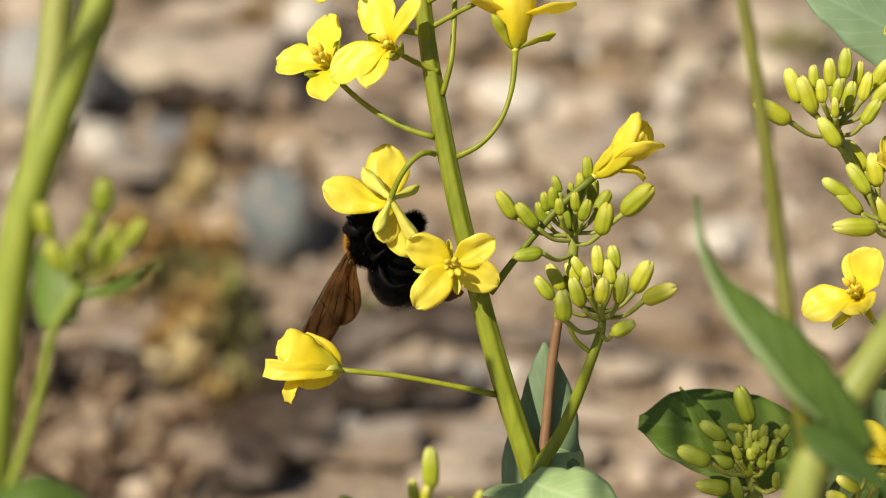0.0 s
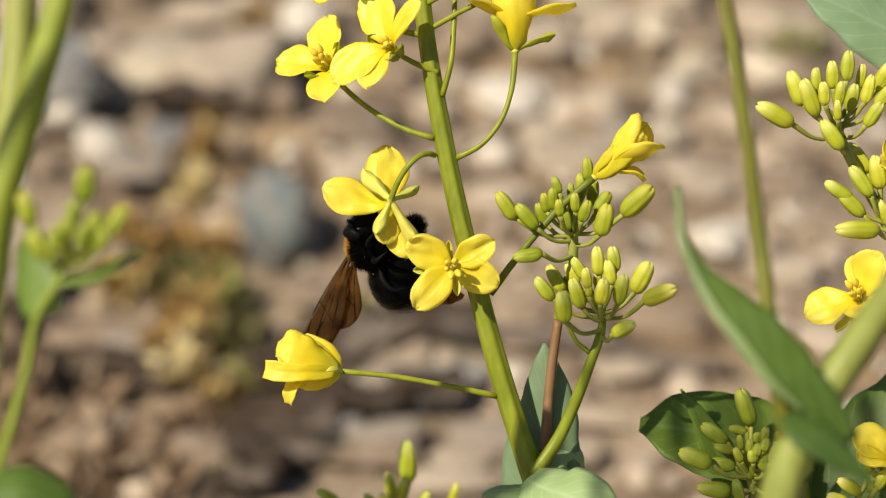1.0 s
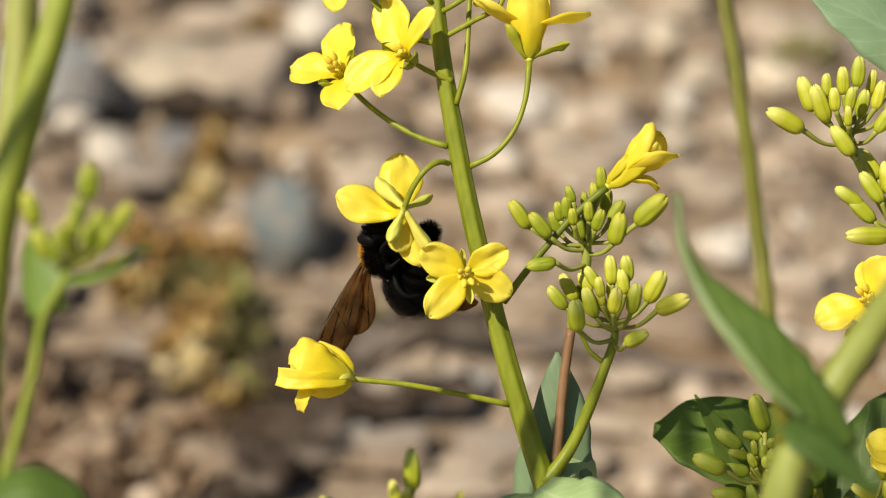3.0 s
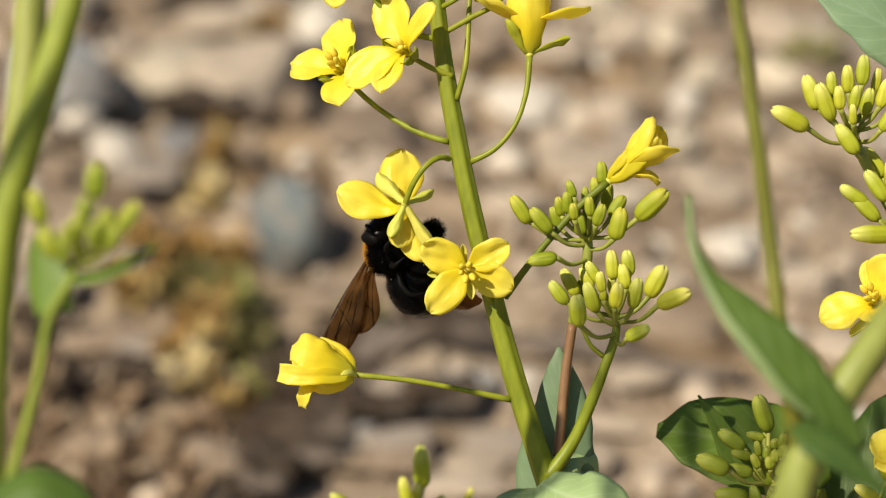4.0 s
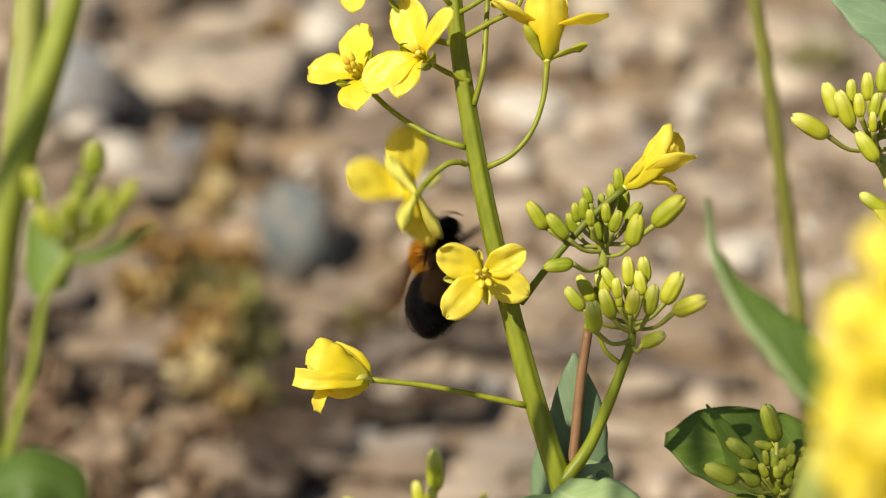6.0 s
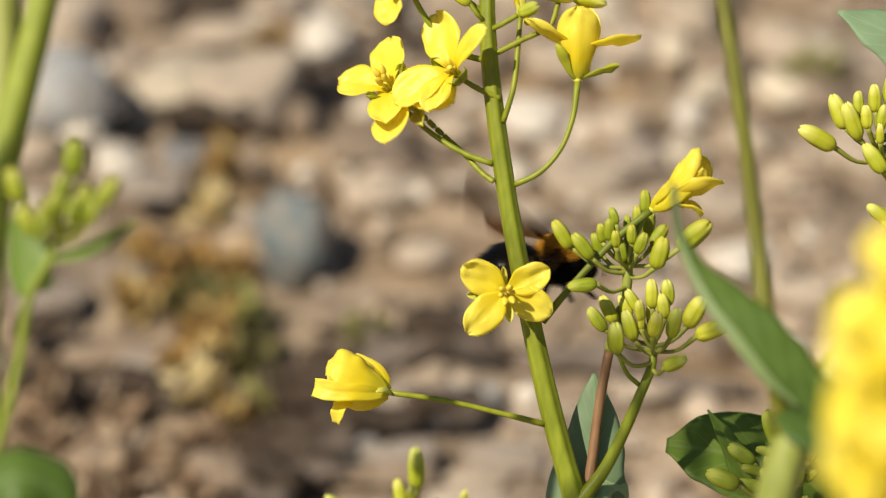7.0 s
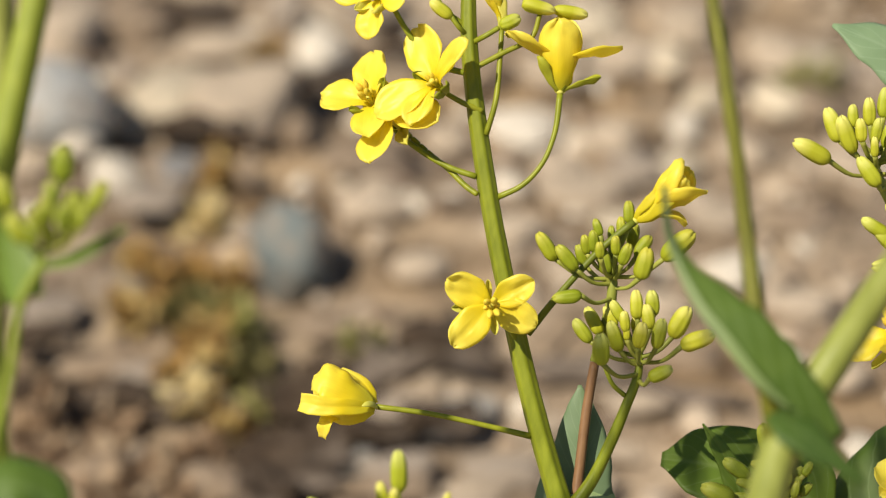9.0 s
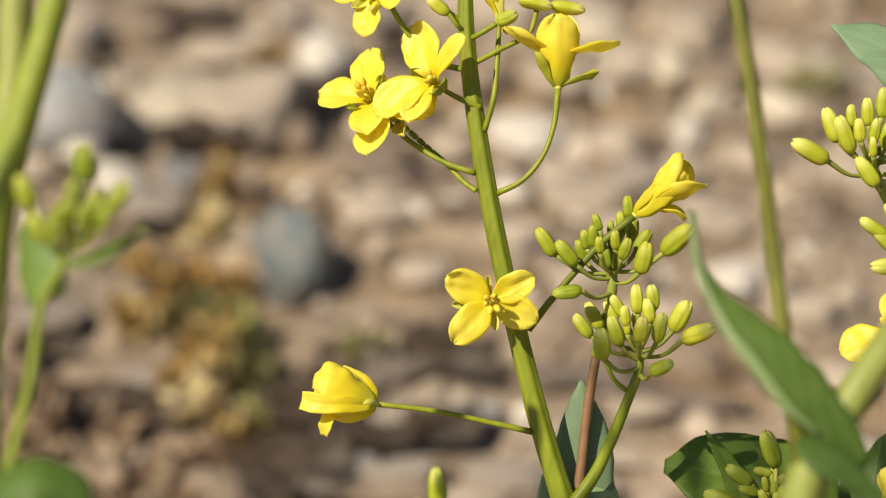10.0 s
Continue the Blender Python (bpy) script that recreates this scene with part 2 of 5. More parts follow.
SPEAR = [petal_mesh("petal_spear", 0.38, 12, 72, 351, 0.18, 6, 0.36, 0.3)]
OVAL = [petal_mesh("petal_oval", 0.52, 12, 80, i * 3.7 + 330, 0.12, 8, 0.32, 0.2, 1.45, (0.18, 0.60)) for i in range(4)]
LONG = [petal_mesh("petal_long", 0.50, 10, 76, i * 3.1 + 100, 0.14, 6) for i in range(4)]
LIFTED = [petal_mesh("petal_lifted", 0.42, 10, 54, i * 3.1 + 120, 0.2, 30) for i in range(2)]
SIDEWAYS = [petal_mesh("petal_sideways", (0.36, 0.45)[i], 8, (60, 76)[i], i * 3.1 + 160, 0.16, 6, 0.40, 0.3) for i in range(2)]
HALF = [petal_mesh("petal_half_open", 0.46, 6, 20, i * 4.1 + 40, 0.34, 8, 0.3, 0.3) for i in range(3)]
SLIM = [petal_mesh("petal_slim", 0.47, 9, (13, 10, 20, 12)[i], i * 4.3 + 300, 0.30, (2, 0, 12, 4)[i], 0.3, 0.34) for i in range(4)]
UPRIGHT = [petal_mesh("petal_upright", 0.56, 29, 6, i * 3.3 + 140, 0.22, 4, 0.32, 0.56) for i in range(2)]
SHUT = [petal_mesh("petal_folded", 0.66, 36, 4, i * 5.3 + 60, 0.38, (2, 12, -16)[i], 0.3, 0.24, 2.0) for i in range(3)]
REFLEXED = [petal_mesh("petal_reflexed", 0.49, 16, 88, i * 2.3 + 80, 0.10, 10) for i in range(2)]
SEPAL_OPEN = petal_mesh("sepal_open", 0.32, 52, 30, 7, 0.5, 0, 0.3, 0.42)
SEPAL_WIDE = petal_mesh("sepal_wide", 0.37, 64, 72, 8, 0.5, 0, 0.3, 0.42)
SEPAL_SHUT = petal_mesh("sepal_upright", 0.34, 40, 6, 9, 0.5, 0, 0.3, 0.6)


def bud_mesh(seed):
    """A closed bud of length 1 along z: four sepals that overlap unevenly and part a little at the tip."""
    bm = bmesh.new()
    rings, sides, nr = [], 32, 13
    fat_at = 0.42 + 0.10 * noise.noise((seed, 1.5, 0))
    for i in range(nr):
        s = i / (nr - 1)
        r = 0.5 * max(1 - abs((s - fat_at) / (1.03 - fat_at if s > fat_at else fat_at + 0.04)) ** 2.9, 0.02) ** 0.60
        if i == nr - 1:
            r = 0.13
        lean = Vector((0.10 * noise.noise((seed, 7, 0)), 0.10 * noise.noise((seed, 9, 0)), 0)) * s * s
        ring = []
        for j in range(sides):
            a = 2 * math.pi * j / sides
            b = 4 * a + 0.5 * math.sin(3 * s + seed)
            seam = 1 - 0.13 * max(0, math.cos(b)) ** 9 + 0.035 * math.sin(b) + 0.05 * math.cos(2 * a + seed)
            seam += 0.09 * noise.noise((math.cos(a) * 1.3 + seed * 3, math.sin(a) * 1.3, s * 2.2))
            notch = 0.05 * (math.cos(b) > 0.3) + 0.03 * noise.noise((a, seed, 2)) if i > nr - 3 else 0
            ring.append(bm.verts.new(Vector((math.cos(a) * r * seam, math.sin(a) * r * seam, s - notch)) + lean))
        rings.append(ring)
    for a, b in zip(rings, rings[1:]):
        for j in range(sides):
            bm.faces.new((a[j], a[(j + 1) % sides], b[(j + 1) % sides], b[j]))
    bm.faces.new(rings[0][::-1])
    bm.faces.new(rings[-1])
    return bm


BUDS, BUDS_DARK, BUDS_GREEN = [], [], []
for k in range(6):
    BUDS.append(mesh_of("bud", bud_mesh(k * 2.7 + 0.4)))
    BUDS[-1].materials.append(BUD)
    BUDS_DARK.append(BUDS[-1].copy())
    BUDS_DARK[-1].materials.clear()
    BUDS_DARK[-1].materials.append(BUD_DARK)
    BUDS_GREEN.append(BUDS[-1].copy())
    BUDS_GREEN[-1].materials.clear()
    BUDS_GREEN[-1].materials.append(BUD_GREEN)


def heart_mesh():
    """Receptacle and pistil of a flower, of length 1 along z."""
    bm = tube([(0, 0, -0.06), (0, 0, 0.03), (0, 0, 0.10), (0, 0, 0.3), (0, 0, 0.62), (0, 0, 0.70), (0, 0, 0.74)],
              [0.05, 0.11, 0.09, 0.075, 0.07, 0.085, 0.05], 18, 10)
    bmesh.ops.scale(bm, vec=(0.0068, 0.0068, 0.0068), verts=bm.verts)
    return mesh_of("flower", bm)


HEART = heart_mesh()
HEART.materials.append(SEPAL)


def stamen_mesh():
    bm = tube([(0, 0, 0), (0.04, 0, 0.3), (0.10, 0, 0.62)], [0.018, 0.014], 8, 6)
    tube([(0.09, 0, 0.58), (0.115, 0, 0.68), (0.16, 0, 0.80)], [0.02, 0.062, 0.058, 0.02], 6, 7, bm=bm)
    return mesh_of("stamen", bm)


STAMEN = stamen_mesh()
STAMEN.materials.append(ANTHER)


def basis(x, z):
    z = z.normalized()
    x = (x - z * x.dot(z))
    x = x.normalized() if x.length > 1e-4 else z.orthogonal().normalized()
    return Matrix((x, z.cross(x), z)).transposed().to_4x4()


SEPAL_GREEN = green_material("sepal_green", (0.30, 0.33, 0.02), (0.42, 0.44, 0.035), 0.45, 300, 0.2)
SEPAL_GOLD = green_material("sepal_golden", (0.72, 0.60, 0.02), (0.86, 0.72, 0.035), 0.45, 300, 0.35)
TINTED = {}


def tinted(mesh, material):
    """The mesh in another material."""
    key = (mesh.name, material.name)
    if key not in TINTED:
        TINTED[key] = mesh.copy()
        TINTED[key].materials.clear()
        TINTED[key].materials.append(material)
    return TINTED[key]


def flower(plant, foot, facing, petals, sepals, stamens=True, label="", heart=0.0068, tint=SEPAL):
    """A four-petalled flower; petals: (mesh, direction seen from the front or three components, size)."""
    me = HEART
    ob = part("flower", me, None, plant, label)
    turn = basis(way(1, 0, 0.01), way(*facing))
    ob.matrix_basis = Matrix.Translation(foot - plant.matrix_basis.translation) @ turn
    back = turn.inverted()

    def direction(a):
        d = way(math.cos(radians(a)), math.sin(radians(a)), 0) if isinstance(a, (int, float)) else way(*a)
        return (back.to_3x3() @ d)

    for i, (mesh, a, s) in enumerate(petals):
        m = basis(direction(a), Vector((0, 0, 1))) @ Matrix.Scale(s, 4)
        part("petal", mesh, PETAL, ob, m=m)
    for mesh, a, s in sepals:
        m = basis(direction(a), Vector((0, 0, 1))) @ Matrix.Scale(s, 4)
        part("sepal", tinted(mesh, tint), None, ob, m=m)
    if stamens:
        for i in range(6):
            m = pose(0, 0, 0, 0, 0, i * 60 + 15) @ Matrix.Scale(heart * (1.08 if i % 3 else 0.85), 4)
            part("stamen", STAMEN, ANTHER, ob, m=m)
    return ob


def stalk(plant, points, radii, material=None, name="flower_stalk", n=16, sides=8, ribs=0.0, label=""):
    o = plant.matrix_basis.translation
    return part(name, tube([p - o for p in points], radii, n, sides, ribs), material or STEM, plant, label)


def bud(plant, base, tip, fat, dark=False, name="bud"):
    o = plant.matrix_basis.translation
    d = tip - base
    m = Matrix.Translation(base - o) @ basis(way(0.3, 0.1, 1), d) @ Matrix.Diagonal((fat, fat, d.length, 1))
    k = int(base.x * 20011 + base.z * 30011) % len(BUDS)
    return part(name, (BUDS, BUDS_DARK, BUDS_GREEN)[int(dark)][k], None, plant, m=m)


def cluster(plant, axis, spots, near, dark=False, fat=0.52, spread=8.0, thin=0.00042, seed=1):
    """Buds on thin stalks that leave an axis; spots: the middle of a bud, its direction and length."""
    rng = random.Random(seed)
    for k, (x, y, a, length) in enumerate(spots):
        w = near + rng.uniform(-spread, spread) * 0.5 + (spread * 0.5 if y > axis[1][1] - 20 else 0)
        dx, dy = math.cos(radians(a)) * length / 2, -math.sin(radians(a)) * length / 2
        lean = rng.uniform(-0.15, 0.25) * length * 0.1
        base, tip = at(x - dx, y - dy, w), at(x + dx, y + dy, w + lean)
        bud(plant, base, tip, max(length, 26) * fat * 1e-4 * rng.uniform(0.9, 1.1) * (DIST - near * 1e-3) / DIST, dark)
        f = min(max((axis[0][1] - (y - dy)) / (axis[0][1] - axis[1][1]) * 0.55, 0.0), 0.95)
        ax = axis[0][0] + (axis[1][0] - axis[0][0]) * f
        ay = axis[0][1] + (axis[1][1] - axis[0][1]) * f
        start = at(ax, ay, near)
        bend = start.lerp(base, 0.55) - UP * (base - start).length * 0.13
        if (base - start).length > 0.0008:
            stalk(plant, [start, bend, base + (tip - base) * 0.04], [thin * 1.1, thin * 0.9, thin * 1.25], STEM_PALE, n=8, sides=6)


def leaf(plant, spine, widths, facing, material, name="leaf", camber=0.15, wavy=0.04, n=28, nv=13, thick=0.0005, seed=0.0, fold=0.0, label="", other=None):
    """A blade along a spine; widths: half-widths along it, other: those of its other half; facing: the way its upper face looks."""
    o = plant.matrix_basis.translation
    line = smooth_line([p - o for p in spine], n)
    rows = []
    for i, c in enumerate(line):
        s = i / n
        f = s * (len(widths) - 1)
        k = min(int(f), len(widths) - 2)
        t = f - k
        t = t * t * (3 - 2 * t) * 0.5 + t * 0.5
        w = widths[k] + (widths[k + 1] - widths[k]) * t
        w2 = other[k] + (other[k + 1] - other[k]) * t if other else w
        d = (line[min(i + 1, n)] - line[max(i - 1, 0)]).normalized()
        side = d.cross(facing).normalized()
        up = side.cross(d)
        row = []
        for j in range(nv):
            v = 2 * j / (nv - 1) - 1
            lift = -camber * w * v * v + fold * w * abs(v) + wavy * w * noise.noise((s * 6 + seed, v * 1.3, seed)) * abs(v) * 2
            ww = (w if v > 0 else w2) * (1 + 0.06 * noise.noise((s * 9, seed + (5 if v > 0 else 0), 2.0)))
            row.append(c + side * v * ww + up * lift - up * 0.02 * w * math.exp(-(v * 6) ** 2))
        rows.append(row)
    return part(name, sheet(rows, thick), material, plant, label)


def foot_of(x, y, near):
    """The place on the ground straight below."""
    p = at(x, y, near)
    return Vector((p.x, p.y, 0))


# ---- ground ----
def soil_material():
    m, n, l, p = shader("dry_soil", 0.92, 0.2)
    big, fine = noisy(n, l, 26, 6), noisy(n, l, 260, 8)
    a = ramp(n, [(0.30, (0.086, 0.060, 0.039)), (0.46, (0.254, 0.197, 0.138)), (0.70, (0.472, 0.385, 0.284))])
    b = ramp(n, [(0.3, (0.55, 0.52, 0.5)), (0.7, (1.15, 1.12, 1.1))])
    l.new(big.outputs[0], a.inputs[0])
    l.new(fine.outputs[0], b.inputs[0])
    col = mixed(n, l, 0.8, a.outputs[0], b.outputs[0], "MULTIPLY")
    # patches of ochre humus
    wide, humus = noisy(n, l, 7, 4), ramp(n, [(0.46, (0, 0, 0)), (0.66, (0.75, 0.75, 0.75))])
    l.new(wide.outputs[0], humus.inputs[0])
    l.new(mixed(n, l, humus.outputs[0], col, mixed(n, l, 1.0, col, (0.90, 0.77, 0.56), "MULTIPLY")), p.inputs["Base Color"])
    bumped(n, l, p, fine.outputs[0], 0.8, 0.004)
    return m


def stone_material(name, low, high, scale=40, dust=0.7):
    m, n, l, p = shader(name, 0.75, 0.35)
    big, fine = noisy(n, l, scale, 6), noisy(n, l, 420, 6)
    a = ramp(n, [(0.3, low), (0.7, high)])
    b = ramp(n, [(0.3, (0.75, 0.75, 0.75)), (0.7, (1.1, 1.1, 1.1))])
    info = n.new("ShaderNodeObjectInfo")
    v = ramp(n, [(0.0, (0.75, 0.74, 0.72)), (1.0, (1.15, 1.14, 1.12))])
    l.new(info.outputs["Random"], v.inputs[0])
    l.new(big.outputs[0], a.inputs[0])
    l.new(fine.outputs[0], b.inputs[0])
    col = mixed(n, l, 0.8, a.outputs[0], b.outputs[0], "MULTIPLY")
    col = mixed(n, l, 0.7, col, v.outputs[0], "MULTIPLY")
    # dried earth clings in patches
    patch, cling = noisy(n, l, 1.7, 5), ramp(n, [(0.42, (0, 0, 0)), (0.66, (dust, dust, dust))])
    l.new(patch.outputs[0], cling.inputs[0])
    l.new(mixed(n, l, cling.outputs[0], col, (0.365, 0.283, 0.205)), p.inputs["Base Color"])
    bumped(n, l, p, fine.outputs[0], 0.5, 0.002)
    return m


SOIL = soil_material()
PALE = stone_material("stone_pale", (0.467, 0.372, 0.274), (0.670, 0.546, 0.409), dust=0.5)
WHITE = stone_material("stone_white", (0.670, 0.591, 0.484), (0.873, 0.794, 0.670), dust=0.25)
BLUE = stone_material("stone_blue_grey", (0.125, 0.145, 0.146), (0.20, 0.23, 0.228))
BARK = stone_material("bark_chips", (0.07, 0.045, 0.03), (0.16, 0.105, 0.07), dust=0.4)
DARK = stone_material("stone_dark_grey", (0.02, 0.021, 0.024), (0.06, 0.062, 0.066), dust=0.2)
BROWN = stone_material("stone_brown", (0.244, 0.174, 0.116), (0.386, 0.288, 0.195))
CREAM = stone_material("stone_cream", (0.589, 0.487, 0.349), (0.812, 0.705, 0.530), dust=0.4)
ASH = stone_material("stone_ash", (0.36, 0.365, 0.355), (0.50, 0.50, 0.48))
SLATE = stone_material("stone_slate", (0.16, 0.168, 0.178), (0.27, 0.28, 0.29))
GREY = stone_material("stone_grey", (0.284, 0.233, 0.186), (0.426, 0.357, 0.288))


def on_ground(x, y, z=0.0):
    """The place at the height z behind the point x, y of the flowers' plane, and how far it is off."""
    d = at(x, y) - EYE
    k = (z - EYE.z) / d.z
    return EYE + d * k, k


def relief(x, y):
    return 0.014 * noise.noise((x * 6, y * 6, 0.3)) + 0.010 * noise.noise((x * 24, y * 20, 1.7)) + 0.005 * noise.noise((x * 70, y * 70, 4.0))


def ground():
    bm = bmesh.new()
    xs = sorted({round(s * v, 4) for v in [0, 0.4, 0.46, 0.6, 0.8, 1.2, 2, 4, 10, 30, 80] for s in (1, -1)} | {round(-0.36 + i * 0.006, 4) for i in range(121)})
    ys = sorted({-80, -30, -10, -4, -1, -0.3, 0.1, 0.3, 0.45, 1.7, 2.0, 2.4, 3, 5, 10, 30, 80} | {round(0.54 + i * 0.006, 4) for i in range(180)})
    grid = [[bm.verts.new((x, y, relief(x, y) - 0.004)) for y in ys] for x in xs]
    for a, b in zip(grid, grid[1:]):
        for j in range(len(ys) - 1):
            bm.faces.new((a[j], b[j], b[j + 1], a[j + 1]))
    ob = part("ground", bm, SOIL, None)
    tagged(ob, "dry brown stony garden soil in sunlight", "ground", kind="structure")


def rock_mesh(seed, flat=0.7, rough=0.22, square=1.0):
    """A worn stone of radius 1; square below 1 gives it flatter sides and blunt corners."""
    bm = bmesh.new()
    bmesh.ops.create_icosphere(bm, subdivisions=3, radius=1)
    for v in bm.verts:
        c = Vector([math.copysign(abs(q) ** square, q) for q in v.co])
        k = 1 + rough * noise.noise(v.co * 1.1 + Vector((seed * 7.3, seed, 0))) * 1.6 + 0.08 * noise.noise(v.co * 3.2 + Vector((seed, 3, 1)))
        for i in range(5):
            d = Vector((math.sin(seed * 3 + i * 2.1), math.cos(seed * 5 + i * 1.7), math.sin(i * 2.9 + seed))).normalized()
            over = (c * k).dot(d) - 0.80 - 0.35 * (1 - square)
            if over > 0:
                c = c - d * over * 0.75 / k
        v.co = c * k
        v.co.z *= flat
    return mesh_of("stone", bm)


ROCKS = [rock_mesh(i + 1, 0.80 + 0.1 * (i % 3)) for i in range(7)] + [rock_mesh(i + 31, 0.9, 0.16, 0.62) for i in range(4)]
ROUND, BLOCKY = 7, 4
ROCK_CACHE = {}


def rock(index, material, blocky):
    key = (ROUND + index % BLOCKY if blocky else index % ROUND, material.name)
    if key not in ROCK_CACHE:
        me = ROCKS[key[0]].copy()
        me.materials.append(material)
        ROCK_CACHE[key] = me
    return ROCK_CACHE[key]


def stone(x, y, wide, tall, material, label, turn=0.0, index=0, blocky=False):
    """A stone half sunk in the soil, whose middle is seen at that place of the view, that wide and tall."""
    c, k = on_ground(x, y)
    down = math.asin(-(c - EYE).normalized().z)
    high = 0.72 if blocky else 0.62
    half = tall * PER * k / 2
    sx, sz, sy = wide * PER * k / 2, half * high / math.cos(down), half * math.sqrt(1 - high * high) / math.sin(down)
    sy = min(sy, sx * 1.7)
    c, k = on_ground(x, y, relief(c.x, c.y) + sz * 0.35)
    ob = new("stone", rock(index, material, blocky))
    ob.matrix_basis = Matrix.Translation(c) @ Matrix.Rotation(radians(turn), 4, "Z") @ Matrix.Diagonal((sx, sy, sz, 1))
    return tagged(ob, label, "stone", "stones on the soil")


def stones():
    big = "large pale tan stone slab lying on dry soil"
    pale = "pale sandy pebble on dry brown soil"
    grey = "grey weathered stone half sunk in dry soil"
    dark = "small dark grey stone on dry soil"
    white = "whitish smooth pebble on dry soil"
    brown = "brown crumbly stone among dry soil"
    ash = "smooth pale blue-grey stone on dry soil"
    # x, y, width and height in the view, material, label, turn, flat-sided or not
    rows = [(286, 128, 172, 168, CREAM, big, 4, False), (412, 124, 170, 138, PALE, big, -6, True), (84, 132, 165, 190, ASH, ash, 12, True), (88, -2, 140, 110, PALE, "large pale grey-tan stone on dry soil", -8, True),
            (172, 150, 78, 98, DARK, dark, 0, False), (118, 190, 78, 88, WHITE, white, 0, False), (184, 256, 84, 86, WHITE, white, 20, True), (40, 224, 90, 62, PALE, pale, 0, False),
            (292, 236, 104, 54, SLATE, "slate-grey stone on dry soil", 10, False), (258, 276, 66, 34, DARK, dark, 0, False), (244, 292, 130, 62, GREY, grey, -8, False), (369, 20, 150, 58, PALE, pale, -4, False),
            (546, 36, 92, 112, WHITE, white, 0, False), (482, -34, 66, 84, GREY, grey, 15, True), (506, 178, 56, 100, BROWN, brown, 0, True), (410, 246, 52, 72, BROWN, brown, 20, False),
            (488, 384, 130, 268, BLUE, "blue-grey oval stone lying on dry soil", 28, False), (628, 214, 150, 92, BROWN, brown, -12, False), (640, 306, 120, 66, PALE, pale, 14, True), (205, -30, 160, 76, BROWN, brown, 0, True)]
    rows += [(906, 166, 150, 96, WHITE, white, 10, False), (1008, 280, 165, 79, PALE, pale, -38, True), (1188, 165, 68, 92, WHITE, white, 0, False), (1293, 210, 80, 86, PALE, pale, 20, False), (1279, 420, 90, 87, WHITE, white, 0, False),
             (1105, 236, 96, 66, GREY, grey, 10, False), (1030, -14, 100, 82, CREAM, pale, 0, True), (1098, 36, 120, 87, PALE, pale, -12, False), (1240, 62, 120, 82, BROWN, brown, 8, False), (960, 70, 110, 74, PALE, pale, 20, True),
             (822, 62, 100, 79, BROWN, brown, 0, False), (690, 128, 110, 72, BROWN, brown, 0, True), (770, 186, 90, 79, PALE, pale, 12, False), (1360, 40, 120, 79, PALE, pale, 5, False), (1395, 330, 110, 74, BROWN, brown, 0, False)]
    rows += [(576, 746, 160, 66, ASH, "flat bluish-grey stone beside a dark crevice", 6, True), (505, 780, 100, 66, ASH, ash, -10, False), (684, 768, 130, 52, GREY, grey, 8, True), (620, 802, 110, 44, BROWN, brown, 0, False), (870, 770, 150, 52, GREY, grey, -10, True),
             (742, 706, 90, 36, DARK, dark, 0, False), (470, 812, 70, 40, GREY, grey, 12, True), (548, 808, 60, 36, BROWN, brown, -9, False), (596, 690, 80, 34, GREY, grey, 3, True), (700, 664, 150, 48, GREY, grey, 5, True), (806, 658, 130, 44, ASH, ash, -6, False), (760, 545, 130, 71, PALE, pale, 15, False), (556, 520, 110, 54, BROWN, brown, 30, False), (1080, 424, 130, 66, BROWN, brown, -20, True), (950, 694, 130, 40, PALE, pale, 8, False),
             (1060, 738, 120, 40, PALE, pale, -12, True), (880, 345, 110, 58, PALE, pale, 6, False), (930, 600, 120, 53, BROWN, brown, -6, False), (720, 410, 100, 58, PALE, pale, 0, False), (800, 850, 150, 56, PALE, pale, 6, True), (690, 800, 120, 50, BROWN, brown, 4, True), (820, 806, 120, 50, PALE, pale, -8, False), (1010, 800, 130, 50, PALE, pale, 5, True)]
    rows += [(1460, 600, 110, 74, PALE, pale, 20, False), (1180, 562, 150, 74, BROWN, brown, -10, True), (1110, 650, 120, 46, PALE, pale, 5, False), (1280, 782, 150, 76, GREY, grey, 0, True), (170, 590, 170, 56, BROWN, brown, 10, True),
             (60, 490, 130, 56, GREY, grey, 0, False), (190, 440, 120, 46, GREY, grey, 40, False), (1502, 738, 76, 72, WHITE, white, 0, False), (240, 600, 120, 42, GREY, grey, -5, False), (140, 770, 110, 60, BROWN, brown, 12, False), (360, 800, 110, 80, BROWN, brown, 30, False)]
    rows += [(340, -84, 160, 60, PALE, pale, 0, True), (640, -50, 120, 60, GREY, grey, 20, False), (100, -90, 150, 70, GREY, grey, 0, True), (850, -60, 140, 87, PALE, pale, 30, False), (1200, -56, 150, 92, BROWN, brown, 0, True), (1480, 224, 110, 61, PALE, pale, 0, False),
             (1420, 130, 90, 66, BROWN, brown, 0, False), (1210, 296, 90, 48, PALE, pale, 12, False), (1390, 480, 120, 55, PALE, pale, -8, True)]
    rows += [(1146, 42, 92, 77, CREAM, pale, 10, False), (1190, -18, 100, 74, PALE, pale, 0, True), (1228, 112, 84, 66, CREAM, pale, -10, False), (1352, 118, 90, 74, CREAM, pale, 20, False), (1424, 56, 100, 71, CREAM, pale, 0, True), (1062, 182, 84, 66, PALE, pale, 5, True),
             (1178, 236, 84, 58, CREAM, pale, -6, False), (1252, 330, 100, 61, PALE, pale, 12, True), (962, 232, 100, 63, PALE, pale, 0, False), (1082, 332, 110, 55, CREAM, pale, -14, False), (1000, 422, 120, 58, PALE, pale, 8, True), (1150, 482, 110, 55, PALE, pale, -5, False)]
    for i, row in enumerate(rows):
        stone(*row[:6], turn=row[6], index=i, blocky=row[7])


